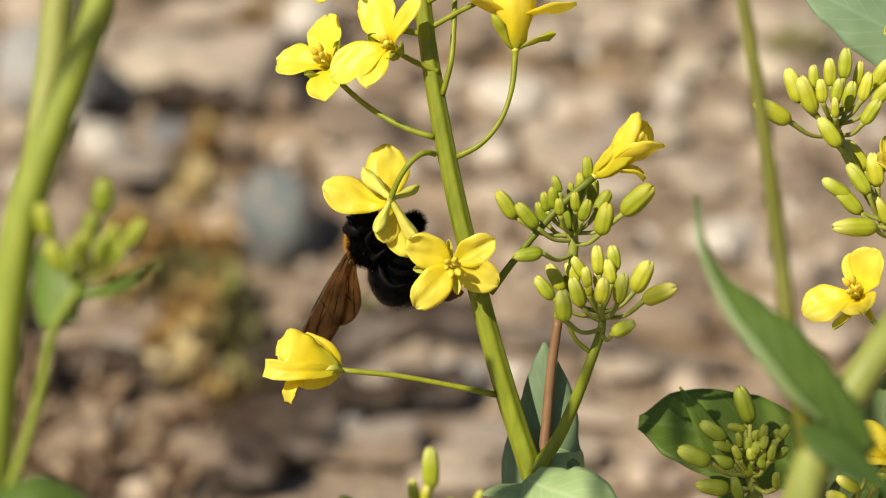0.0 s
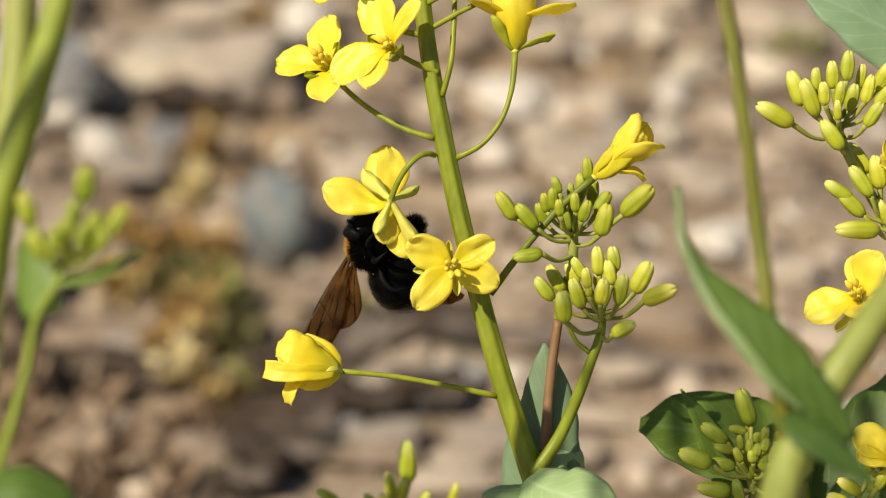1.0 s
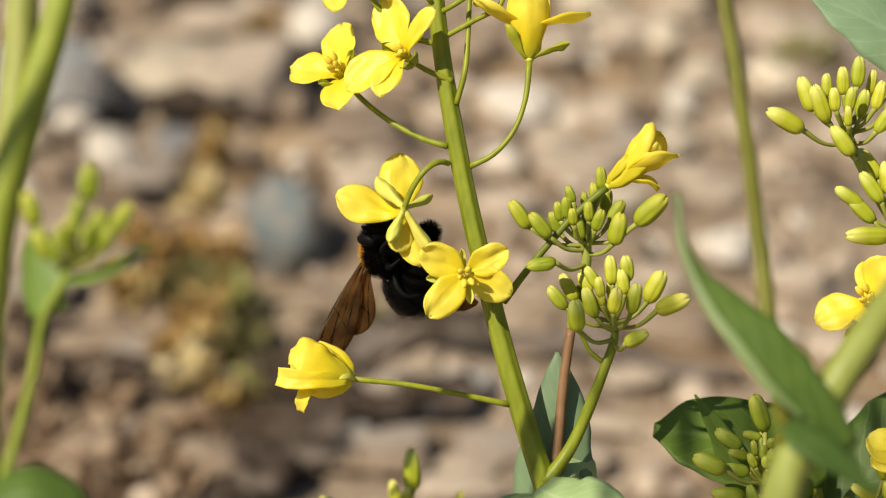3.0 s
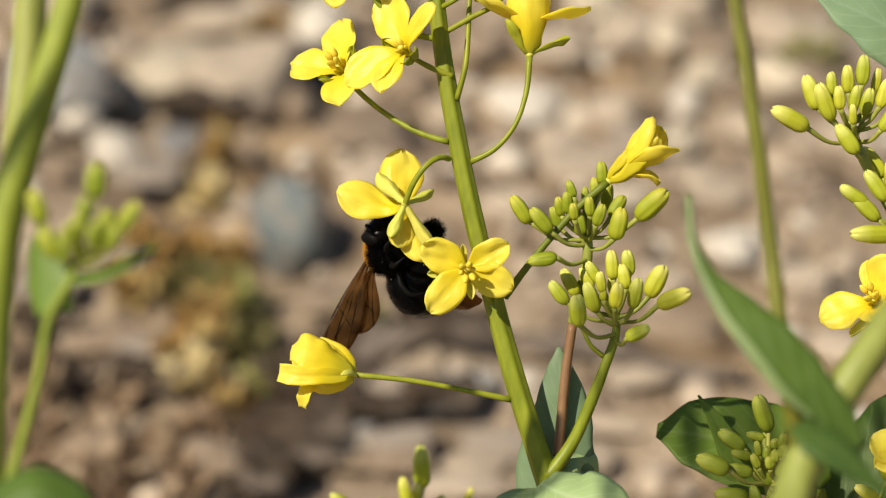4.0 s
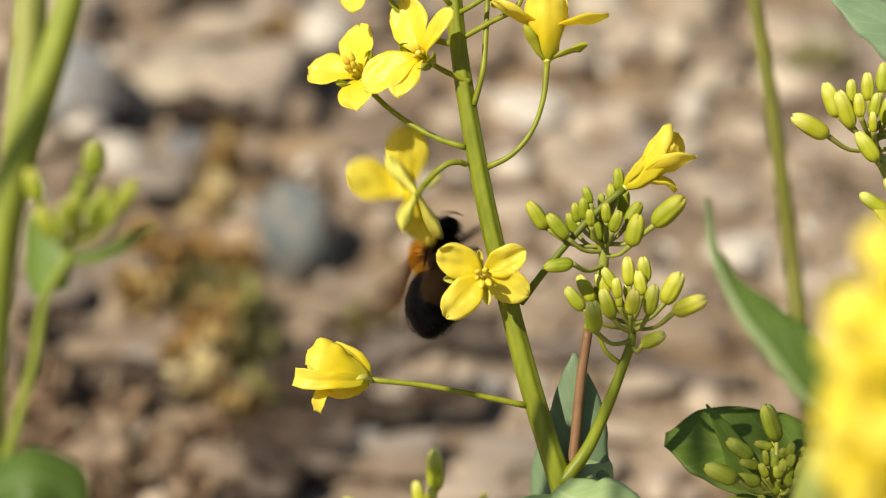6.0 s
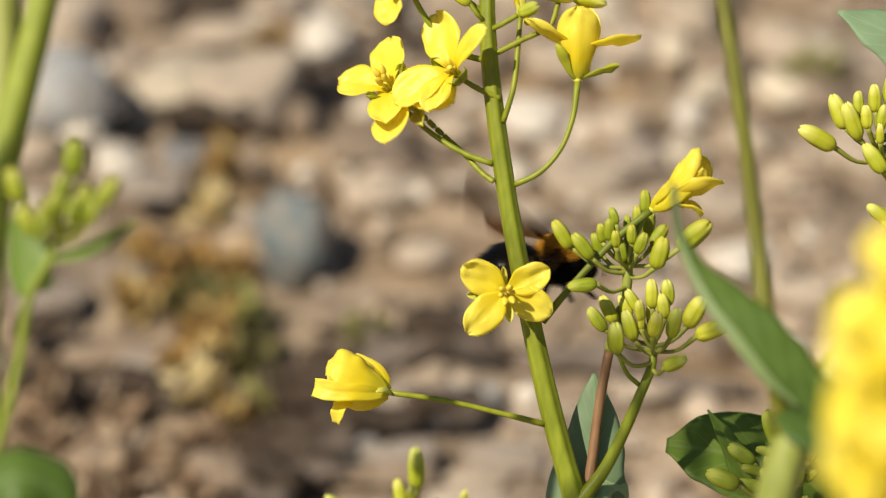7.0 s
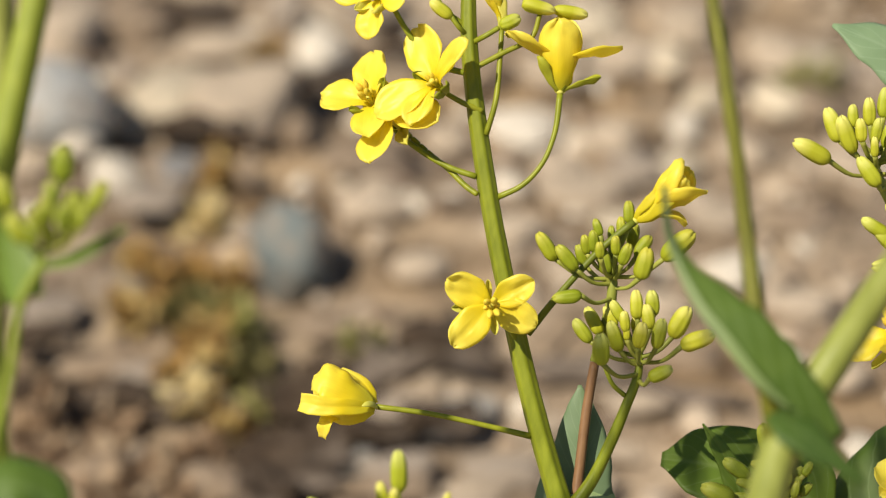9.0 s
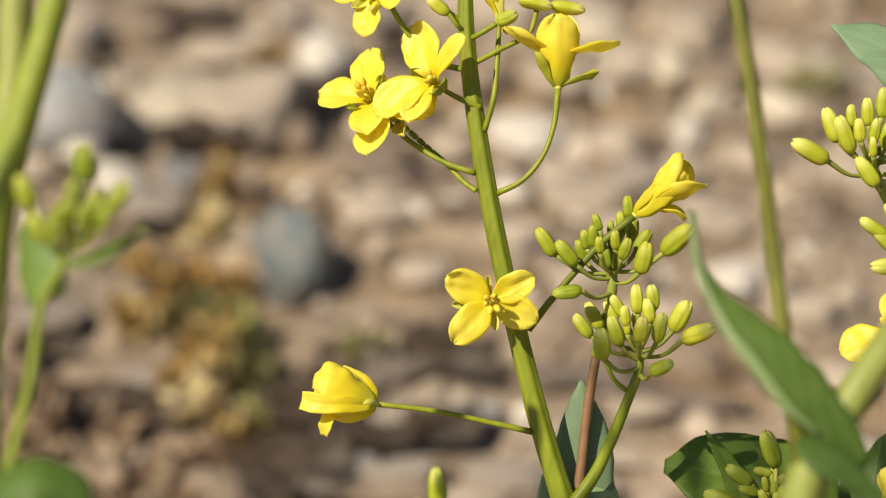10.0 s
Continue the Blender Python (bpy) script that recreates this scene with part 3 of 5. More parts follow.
def gravel():
    """Small pebbles and clods that nobody could count."""
    rng = random.Random(5)
    verts, faces, mats = [], [], []
    base = bmesh.new()
    bmesh.ops.create_icosphere(base, subdivisions=2, radius=1)
    co = [v.co.copy() for v in base.verts]
    fa = [[v.index for v in f.verts] for f in base.faces]
    base.free()
    for k in range(2500):
        x, y = rng.uniform(-0.34, 0.34), rng.uniform(0.58, 1.50)
        r = rng.choice((0.002, 0.0025, 0.003, 0.004, 0.005, 0.006) if x > 0.02 or y > 0.95 else (0.002, 0.003, 0.004)) * rng.uniform(0.7, 1.3)
        m = Matrix.LocRotScale((x, y, relief(x, y) + r * 0.2 - 0.004), Euler((rng.uniform(-0.4, 0.4), rng.uniform(-0.4, 0.4), rng.uniform(0, 6))), (r * rng.uniform(0.8, 1.6), r, r * rng.uniform(0.5, 0.9)))
        o = len(verts)
        verts += [m @ (c * (1 + 0.3 * noise.noise(c * 1.5 + Vector((k, 0, k * 0.3))))) for c in co]
        faces += [[i + o for i in f] for f in fa]
        mats += [rng.choice((0, 0, 0, 1, 1, 2, 2, 3, 3, 4, 4, 5) if x > 0.02 or y > 0.95 else (0, 1, 1, 2, 4, 5, 5))] * len(fa)
    me = bpy.data.meshes.new("gravel")
    me.from_pydata(verts, [], faces)
    for m in (PALE, BROWN, GREY, WHITE, BARK, SOIL):
        me.materials.append(m)
    me.polygons.foreach_set("material_index", mats)
    me.polygons.foreach_set("use_smooth", [True] * len(me.polygons))
    tagged(new("gravel", me), "loose mixed brown and grey gravel on soil", "gravel", kind="stuff")


def dry_leaf_material(name, *colours):
    m, n, l, p = shader(name, 0.7, 0.3)
    g = n.new("ShaderNodeNewGeometry")
    r = ramp(n, list(zip((0.0, 0.35, 0.7, 1.0), colours)))
    l.new(g.outputs["Random Per Island"], r.inputs[0])
    tx = noisy(n, l, 200, 4)
    b = ramp(n, [(0.3, (0.6, 0.6, 0.6)), (0.7, (1.1, 1.1, 1.1))])
    l.new(tx.outputs[0], b.inputs[0])
    col = mixed(n, l, 0.8, r.outputs[0], b.outputs[0], "MULTIPLY")
    l.new(col, p.inputs["Base Color"])
    through_lit(m, n, l, p, col, 0.25)
    return m


WITHERED = dry_leaf_material("withered_leaf", (0.14, 0.075, 0.02), (0.50, 0.29, 0.085), (0.62, 0.48, 0.20), (0.24, 0.16, 0.045))
STRAW = dry_leaf_material("straw_leaf", (0.50, 0.37, 0.14), (0.72, 0.57, 0.27), (0.78, 0.65, 0.38), (0.40, 0.32, 0.12))
OLIVE = dry_leaf_material("olive_leaf", (0.07, 0.06, 0.02), (0.16, 0.14, 0.045), (0.30, 0.26, 0.10), (0.09, 0.09, 0.03))
SEEDLING = dry_leaf_material("seedling_leaf", (0.20, 0.19, 0.05), (0.34, 0.33, 0.09), (0.42, 0.38, 0.16), (0.24, 0.26, 0.06))
RUST = dry_leaf_material("rusty_leaf", (0.15, 0.095, 0.055), (0.38, 0.245, 0.14), (0.48, 0.37, 0.25), (0.25, 0.16, 0.09))


def weed(x, y, wide, count, seed, label, material=WITHERED):
    """A withered low weed: a tuft of many small curled leaves."""
    rng = random.Random(seed)
    c, k = on_ground(x, y)
    r = wide * PER * k / 2
    foot = Vector((c.x, c.y, relief(c.x, c.y) - 0.004))
    ob = thing("withered_weed", label, "weed", foot, "withered weeds")
    verts, faces = [], []
    for i in range(count * 3):
        a, rr = rng.uniform(0, 6.283), r * math.sqrt(rng.uniform(0.02, 1))
        p = Vector((math.cos(a) * rr, math.sin(a) * rr, rng.uniform(0.001, 0.011)))
        long, w = rng.uniform(0.004, 0.010), rng.uniform(0.0016, 0.0035)
        m = Matrix.Translation(p) @ Euler((rng.uniform(-0.9, 0.9), rng.uniform(-0.9, 0.9), rng.uniform(0, 6.3))).to_matrix().to_4x4()
        o = len(verts)
        for s in range(5):
            t = s / 4
            ww = w * math.sin(math.pi * (t * 0.86 + 0.1))
            for v in (-1, 0, 1):
                verts.append(m @ Vector((t * long, v * ww, long * 0.5 * t * t - 0.25 * ww * (v == 0))))
        for s in range(4):
            for v in range(2):
                q = o + s * 3 + v
                faces.append((q, q + 1, q + 4, q + 3))
    me = bpy.data.meshes.new("leaves")
    me.from_pydata(verts, [], faces)
    me.polygons.foreach_set("use_smooth", [True] * len(me.polygons))
    tagged(part("leaves", me, material, ob), kind="stuff")
    for i in range(5):
        a = i * 1.26 + seed
        d = Vector((math.cos(a), math.sin(a), 0.4)) * r * 0.8
        part("twig", tube([Vector((0, 0, -0.004)), d * 0.5 + Vector((0, 0, 0.006)), d], [0.0012, 0.0007], 8, 6), TWIG, ob)


def twig_material():
    m, n, l, p = shader("darkened_wood", 0.85, 0.25)
    tx = noisy(n, l, 160, 6)
    # kept this dark so that sheets and sticks read as shaded crevices
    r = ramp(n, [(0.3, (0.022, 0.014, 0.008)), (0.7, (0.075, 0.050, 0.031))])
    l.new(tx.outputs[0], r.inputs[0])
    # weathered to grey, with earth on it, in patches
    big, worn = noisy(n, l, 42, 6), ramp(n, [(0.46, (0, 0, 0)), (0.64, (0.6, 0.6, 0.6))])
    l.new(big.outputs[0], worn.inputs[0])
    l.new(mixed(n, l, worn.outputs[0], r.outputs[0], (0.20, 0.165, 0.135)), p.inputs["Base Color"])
    bumped(n, l, p, tx.outputs[0], 0.7, 0.002)
    return m


TWIG = twig_material()


def stick(points, thick, label, lift=0.3):
    ps = []
    for x, y in points:
        c, k = on_ground(x, y)
        ps.append(Vector((c.x, c.y, relief(c.x, c.y) + thick * lift)))
    o = ps[0].copy()
    bm = tube([p - o for p in ps], [thick * 0.9, thick, thick * 0.8, thick * 0.5], 30, 10)
    ob = part("stick", bm, TWIG, None)
    ob.location = o
    for k, f in enumerate((0.3, 0.62)):
        i = int(f * (len(ps) - 1))
        p = ps[i].lerp(ps[i + 1], 0.4) - o
        q = p + Vector((0.012 * (1 - 2 * k), 0.014, 0.010))
        part("twig", tube([p, p.lerp(q, 0.5) + Vector((0, 0, 0.002)), q], [thick * 0.4, thick * 0.2], 8, 7), TWIG, ob)
    tagged(ob, label, "stick")


def bark(x, y, wide, tall, turn, seed):
    """Flat dark sheet, warped and split along its grain, painting in a shaded crevice."""
    c, k = on_ground(x, y)
    lx, ly = wide * PER * k / 2, tall * PER * k / 2 / math.sin(radians(TILT)) * 0.8
    rows = []
    for i in range(15):
        u = i / 7 - 1
        row = []
        for j in range(9):
            v = j / 4 - 1
            edge = 1 + 0.22 * noise.noise((u * 2.2 + seed, (3 if v > 0 else 7), seed))
            row.append(Vector((u * lx * (1 + 0.1 * noise.noise((v * 3, seed, 1))), v * ly * edge, 0.006 + 0.006 * noise.noise((u * 1.5, v * 1.5, seed)) + 0.002 * noise.noise((u * 3, v * 9, seed)))))
        rows.append(row)
    ob = part("dark_sheet", sheet(rows, 0.006), TWIG, None)
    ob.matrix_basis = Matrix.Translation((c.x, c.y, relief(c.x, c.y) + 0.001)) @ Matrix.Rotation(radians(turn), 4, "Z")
    tagged(ob, "dark flat sheet standing in for shaded crevices and dark soil", "bark", "bark pieces on the soil")


ground()
stones()
# dark sheets stand in for shaded crevices and dark earth between the stones
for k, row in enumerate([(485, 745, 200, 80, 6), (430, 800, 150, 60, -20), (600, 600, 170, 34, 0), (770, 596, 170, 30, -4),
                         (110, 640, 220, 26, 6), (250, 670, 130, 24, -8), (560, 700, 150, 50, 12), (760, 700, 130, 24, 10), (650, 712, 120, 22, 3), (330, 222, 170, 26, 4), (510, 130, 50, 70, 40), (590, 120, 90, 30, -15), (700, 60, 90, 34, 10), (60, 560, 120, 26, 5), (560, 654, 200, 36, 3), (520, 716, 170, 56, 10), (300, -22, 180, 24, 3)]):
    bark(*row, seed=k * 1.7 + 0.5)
gravel()
ochre, olive, straw, rust = "ochre withered weed leaves on the soil", "dull olive withered weed in a hollow", "straw-coloured dry leaves on the soil", "rust-brown crumpled dead leaves on soil"
for k, (x, y, wide, count, label, material) in enumerate([
        (374, 215, 60, 34, ochre, WITHERED), (360, 280, 56, 18, ochre, WITHERED), (342, 340, 66, 26, straw, STRAW), (450, 60, 50, 20, ochre, WITHERED),
        (232, 430, 66, 26, ochre, WITHERED), (300, 425, 70, 24, ochre, WITHERED), (374, 440, 70, 28, ochre, WITHERED), (218, 500, 70, 34, ochre, WITHERED), (310, 500, 90, 34, olive, OLIVE),
        (392, 505, 90, 34, olive, SEEDLING), (340, 560, 80, 30, ochre, WITHERED), (418, 585, 84, 40, olive, OLIVE), (316, 664, 84, 30, straw, STRAW), (300, 620, 60, 20, ochre, WITHERED),
        (452, 620, 50, 20, olive, SEEDLING), (330, 742, 96, 44, "rust-brown withered weed on the soil", RUST), (380, 690, 60, 20, ochre, WITHERED), (626, 562, 56, 26, "small greenish weed seedling on soil", SEEDLING),
        (50, 740, 90, 30, rust, RUST), (140, 725, 100, 12, rust, RUST), (205, 812, 90, 26, rust, RUST), (300, 850, 100, 10, rust, RUST), (90, 800, 110, 20, rust, RUST), (250, 775, 80, 20, rust, RUST), (150, 850, 110, 18, rust, RUST), (60, 660, 90, 12, rust, RUST), (185, 680, 90, 12, rust, RUST), (1405, 80, 110, 34, "sparse olive weed on the soil", SEEDLING)]):
    weed(x, y, wide, count, k + 1, label, material)
# these dark lines paint in the shaded crevice that crosses the soil
stick([(430, 612), (600, 606), (760, 600), (880, 606)], 0.007, "dark stick in place of a shaded crevice in the soil")
stick([(880, 600), (1040, 640), (1180, 668), (1290, 700)], 0.005, "thin dark twig in place of a shaded crevice")


# ---- the flowering plant in the middle ----
def pet(meshes, i, a, s):
    return (meshes[i % len(meshes)], a, s)


def middle_plant():
    foot = foot_of(1010, 1100, 0)
    foot = Vector((foot.x, at(960, 882, 0).y, 0))
    ob = thing("mustard_plant", "yellow-flowering mustard plant with green ribbed stem", "plant", foot)
    stalk(ob, [at(742, -330), at(744, -150), at(748, 0), at(790, 270), at(835, 470), at(885, 660), at(941, 835), at(985, 960, 0), foot + Vector((0.006, 0, 0.12)), foot - Vector((0, 0, 0.02))],
          [0.0007, 0.0011, 0.00145, 0.00165, 0.0017, 0.00185, 0.0020, 0.0023, 0.0030, 0.0036], STEM, "stem", 64, 30, 0.075)
    # open flower that faces the camera
    flower(ob, at(800, 464, 4), (0.02, -0.12, 1), [pet(BROAD, 0, 152, 0.0108), pet(BROAD, 1, 32, 0.0104), pet(BROAD, 2, 229, 0.0120), pet(BROAD, 3, 336, 0.0106)],
           [(SEPAL_NARROW, 100, 0.0046), (SEPAL_NARROW, 188, 0.0075), (SEPAL_NARROW, 280, 0.0060), (SEPAL_NARROW, 5, 0.005)], heart=0.0098)
    stalk(ob, [at(852, 540, 0), at(838, 512, 2.2), at(815, 480, 3.2), at(800, 464, 4)], [0.00055, 0.0005])
    # closing flower on a level stalk
    closing = flower(ob, at(602, 655, 0), (-1, 0.12, 0.12), [pet(SHUT, 1, (0, 0.7, -0.9), 0.0118)],
                     [(SEPAL_SHUT, (0, 0.9, 0.5), 0.0064), (SEPAL_SHUT, (0, -0.9, 0.5), 0.0066), (SEPAL_SHUT, (0, 0.3, -1), 0.0064)], stamens=False, label="closing yellow flower with crumpled petals")
    for k, (spine, widths, facing, fold) in enumerate([
            ([at(601, 652, 1), at(566, 632, 3), at(530, 616, 4), at(506, 608, 3.5), at(488, 616, 2)], [0.0010, 0.0026, 0.0034, 0.0036, 0.0030, 0.0016], (-0.42, 0.58, 0.70), -0.12),
            ([at(602, 650, -1), at(590, 628, -1), at(570, 608, -2), at(540, 590, -4)], [0.0006, 0.0013, 0.0016, 0.0012, 0.0005], (0.45, 0.62, 0.62), 0.25),
            ([at(598, 656, 2), at(545, 657, 5), at(503, 657, 5.5), at(469, 651, 4)], [0.0008, 0.0014, 0.0015, 0.0016, 0.0018, 0.0016], (-0.1, 0.05, 1), 0.35),
            ([at(601, 660, 0), at(575, 671, 2), at(545, 679, 2.5), at(515, 676, 1)], [0.0009, 0.0017, 0.0017, 0.0013, 0.0004], (0.2, -0.40, 0.90), -0.15),
            ([at(601, 656, 1), at(574, 652, 2.6), at(544, 648, 3.2), at(514, 646, 2.5)], [0.0010, 0.0020, 0.0025, 0.0022, 0.0010], (0.1, 0.12, 0.98), -0.10),
            ([at(545, 668, 1), at(524, 676, 2), at(514, 690, 3), at(511, 713, 2)], [0.0010, 0.0014, 0.0015, 0.0013, 0.0008], (-0.45, 0.2, 0.85), 0.25)]):
        p = leaf(ob, spine, widths, way(*facing), PETAL, name="petal", camber=0.04, wavy=0.15, n=20, nv=13, thick=0.0002, seed=k * 4.3 + 2, fold=fold)
        p.parent = closing
        p.matrix_basis = closing.matrix_basis.inverted()
    lobe = leaf(ob, [at(606, 656, 0.5), at(599, 651, 2.4), at(588, 651, 3.8), at(578, 655, 4.4)], [0.0004, 0.0006, 0.0006, 0.0005, 0.0001], way(0.2, 0.4, 0.85), SEPAL, name="sepal", camber=0.3, wavy=0.05, n=14, nv=7, thick=0.0002)
    lobe.parent = closing
    lobe.matrix_basis = closing.matrix_basis.inverted()
    stalk(ob, [at(878, 699, 0), at(800, 683, 0.5), at(700, 665, 0.6), at(601, 655, 0)], [0.0006, 0.00048, 0.00055])
    # the two flowers above
    flower(ob, at(594, 136, -5), (-0.42, 0.55, 0.72), [pet(OVAL, 1, (-0.12, 1, -0.3), 0.0134), pet(OPEN, 2, (-1, 0.32, 0), 0.0128), pet(OVAL, 3, (0.22, -1, 0.45), 0.0130), pet(OVAL, 0, (1, 0.1, 0.1), 0.0100)],
           [(SEPAL_OPEN, (0.9, 0.8, 0), 0.0075), (SEPAL_OPEN, (-0.8, -0.9, 0.3), 0.0075), (SEPAL_OPEN, (0.8, -0.8, 0.3), 0.006), (SEPAL_OPEN, (-0.64, 0.76, -0.3), 0.005)], heart=0.0092, tint=SEPAL_GREEN)
    stalk(ob, [at(768, 243, 0), at(720, 228, -1), at(660, 195, -3), at(610, 154, -6), at(594, 136, -5)], [0.0006, 0.0005, 0.0005])
    flower(ob, at(708, 96, 1), (-0.50, 0.36, 0.78), [pet(OVAL, 3, (-0.5, 1, 0), 0.0144), pet(SPEAR, 0, (0.9, 0.8, 0.2), 0.0134), pet(OVAL, 1, (-1, -0.32, 0.2), 0.0148), pet(LONG, 2, (-0.40, -1, 0.3), 0.0124)],
           [(SEPAL_OPEN, (1, -0.5, 0.1), 0.0072), (SEPAL_OPEN, (-0.9, 0.45, 0), 0.0070), (SEPAL_OPEN, (0.5, -1, 0.1), 0.0068)], tint=SEPAL_GREEN)
    stalk(ob, [at(776, 127, 1), at(738, 112, 1.5), at(708, 96, 1)], [0.00055, 0.00048])
    # upright flower on a long curved stalk
    flower(ob, at(912, 91, 0), (-0.02, 1, 0.10), [pet(SIDEWAYS, 0, (-1, 0, 0.25), 0.0160), pet(SIDEWAYS, 1, (1, 0, 0.1), 0.0158), pet(UPRIGHT, 0, (-0.1, 0, 1), 0.0138), pet(UPRIGHT, 1, (0.1, 0, -1), 0.0140)],
           [(SEPAL_OPEN, (-0.9, 0, 0.5), 0.0082), (SEPAL_NARROW, (1, 0, 0.1), 0.0078), (SEPAL_SHUT, (0.8, 0, 0.7), 0.0072)], tint=SEPAL_GREEN)
    stalk(ob, [at(806, 279, 0), at(850, 256, 1), at(885, 215, 1.2), at(905, 160, 0.8), at(912, 91, 0)], [0.0006, 0.00048, 0.00048, 0.00062])
    # half-open flower on the long slanting stalk
    flower(ob, at(1050, 314, 3), (0.72, 0.66, 0.20), [pet(SLIM, 0, (-0.7, 0.7, 0.2), 0.0140), pet(SLIM, 1, (0.1, -0.1, 1), 0.0124), pet(SLIM, 2, (0.8, -0.6, 0.3), 0.0140), pet(SLIM, 3, (0, 0.2, -1), 0.0136), pet(LIFTED, 0, (0.3, -1, -0.2), 0.0100)],
           [(SEPAL_SHUT, (0.5, -0.6, 0.6), 0.0088), (SEPAL_SHUT, (-0.6, 0.6, 0.5), 0.0072), (SEPAL_SHUT, (0.8, -0.8, -0.2), 0.0086)], stamens=False, tint=SEPAL_GOLD)
    stalk(ob, [at(868, 518, 0), at(900, 474, 1.5), at(940, 424, 2.5), at(995, 362, 3), at(1050, 314, 3)], [0.0007, 0.0006, 0.0007], STEM_DULL)
    # flowers and buds at the top of the stem
    flower(ob, at(604, -66, 0), (-0.6, 0.1, 0.75), [pet(OPEN, 0, 265, 0.0105), pet(OPEN, 1, 165, 0.0118), pet(OPEN, 2, 80, 0.011), pet(OPEN, 3, 350, 0.009)],
           [(SEPAL_OPEN, 215, 0.007), (SEPAL_OPEN, 300, 0.007), (SEPAL_OPEN, 30, 0.007)])
    stalk(ob, [at(752, 62, -1), at(690, 45, -1), at(640, -8, 0), at(604, -66, 0)], [0.0006, 0.0005])
    flower(ob, at(806, -24, -2), (-0.25, 1, 0.1), [pet(HALF, 0, (-1, 0, 0.1), 0.0085), pet(HALF, 1, (0.4, 0, 1), 0.0085), pet(HALF, 2, (0.5, 0, -1), 0.0085)], [(SEPAL_SHUT, (1, 0, 0.5), 0.006)], stamens=False)
    stalk(ob, [at(783, 168, 1), at(798, 110, 1.5), at(803, 50, 0), at(806, -24, -2)], [0.00055, 0.00045])
    stalk(ob, [at(750, 8, 0), at(775, -6, 2), at(800, -22, 2)], [0.0005, 0.0005])
    stalk(ob, [at(757, 52, 0), at(810, 22, 0), at(860, -8, 0), at(872, -48, 0)], [0.00055, 0.00045])
    stalk(ob, [at(745, -20, 0), at(700, -55, 1), at(670, -110, 0)], [0.00055, 0.00045])
    stalk(ob, [at(748, -5, 0), at(730, -20, 2), at(716, -38, 2)], [0.00045, 0.00045])
    bud(ob, at(716, -38, 2), at(676, -66, 2), 0.0024)
    bud(ob, at(802, -24, 3), at(838, -42, 3), 0.0025)
    bud(ob, at(840, -66, 1), at(900, -54, 1), 0.0024)
    bud(ob, at(896, -58, -1), at(958, -48, -1), 0.0024)
    for i, (x, y, a) in enumerate([(720, -170, 110), (760, -175, 70), (700, -135, 140), (785, -150, 40), (742, -200, 92), (768, -215, 80), (725, -225, 100)]):
        s = at(744, -120 - i * 8, 0)
        b = at(x, y, (i % 3 - 1) * 4)
        stalk(ob, [s, s.lerp(b, 0.5) + UP * 0.0005, b], [0.0004, 0.0004], n=6, sides=6)
        bud(ob, b, at(x + 45 * math.cos(radians(a)), y - 45 * math.sin(radians(a)), (i % 3 - 1) * 5), 0.0022)
    # side shoots with buds
    red = [at(962, 800, -1.5), at(966, 760, -1.8), at(976, 650, -2), at(988, 565, -2)]
    stalk(ob, red, [0.00098, 0.0009, 0.00085], STEM_RED, "side_shoot", 20, 14, 0.02, "reddish-brown side shoot")
    stalk(ob, [red[-1], at(1000, 520, -2), at(1014, 450, 0), at(1014, 398, 0), at(1010, 360, 0)], [0.0010, 0.0010, 0.0009, 0.0005], STEM_PALE, "side_shoot", 16, 12)
    cluster(ob, ((1016, 455), (1012, 360)), [(896, 362, 125, 58), (932, 381, 130, 55), (958, 376, 110, 40), (979, 350, 95, 40), (985, 326, 110, 32), (1000, 386, 100, 45), (1018, 357, 95, 35), (1049, 338, 85, 45),
            (1067, 357, 60, 45), (1070, 387, 75, 58), (1129, 353, 45, 74), (1040, 297, 95, 40), (934, 451, 190, 52), (965, 357, 100, 35), (1027, 323, 95, 35), (1010, 335, 90, 26), (1036, 372, 70, 40), (990, 366, 95, 30)], 0, True, seed=3)
    stalk(ob, [at(943, 838, 1), at(985, 780, 1), at(1020, 705, 2), at(1045, 640, 3), at(1064, 585, 3), at(1068, 540, 3)], [0.00135, 0.0011, 0.0010, 0.0009, 0.0008, 0.0004], STEM, "side_shoot", 28, 14, 0.04)
    cluster(ob, ((1066, 600), (1066, 520)), [(963, 510, 130, 50), (983, 491, 120, 54), (997, 541, 95, 56), (1021, 517, 110, 56), (1012, 484, 120, 42), (1066, 514, 80, 46), (1058, 460, 95, 52), (1086, 457, 95, 46),
            (1079, 481, 100, 45), (1099, 510, 80, 55), (1136, 489, 65, 62), (1168, 520, 22, 64), (1104, 581, 25, 46), (1038, 491, 100, 38), (1025, 474, 125, 45), (1042, 510, 90, 28), (1056, 493, 90, 28)], 3, seed=4)
    stalk(ob, [at(1042, 622, 3), at(1020, 603, 4), at(1006, 575, 4)], [0.00045, 0.0004])
    # leaves at the fork
    leaf(ob, [at(950, 900, -4.5), at(958, 800, -4.2), at(968, 720, -4.4), at(966, 655, -4.8), at(963, 606, -5.5)], [0.0066, 0.0070, 0.0060, 0.0044, 0.0025, 0.0003], way(-0.12, 0.25, 1), LEAF_SAGE, seed=2.0, fold=-0.05)
    leaf(ob, [at(932, 848, 4), at(965, 864, 9), at(1012, 880, 13), at(1068, 915, 16), at(1120, 975, 16)], [0.0034, 0.0058, 0.0066, 0.0060, 0.0038, 0.0004], way(-0.35, 0.62, 0.7), LEAF_PALE, seed=5.0, camber=0.22, wavy=0.14)
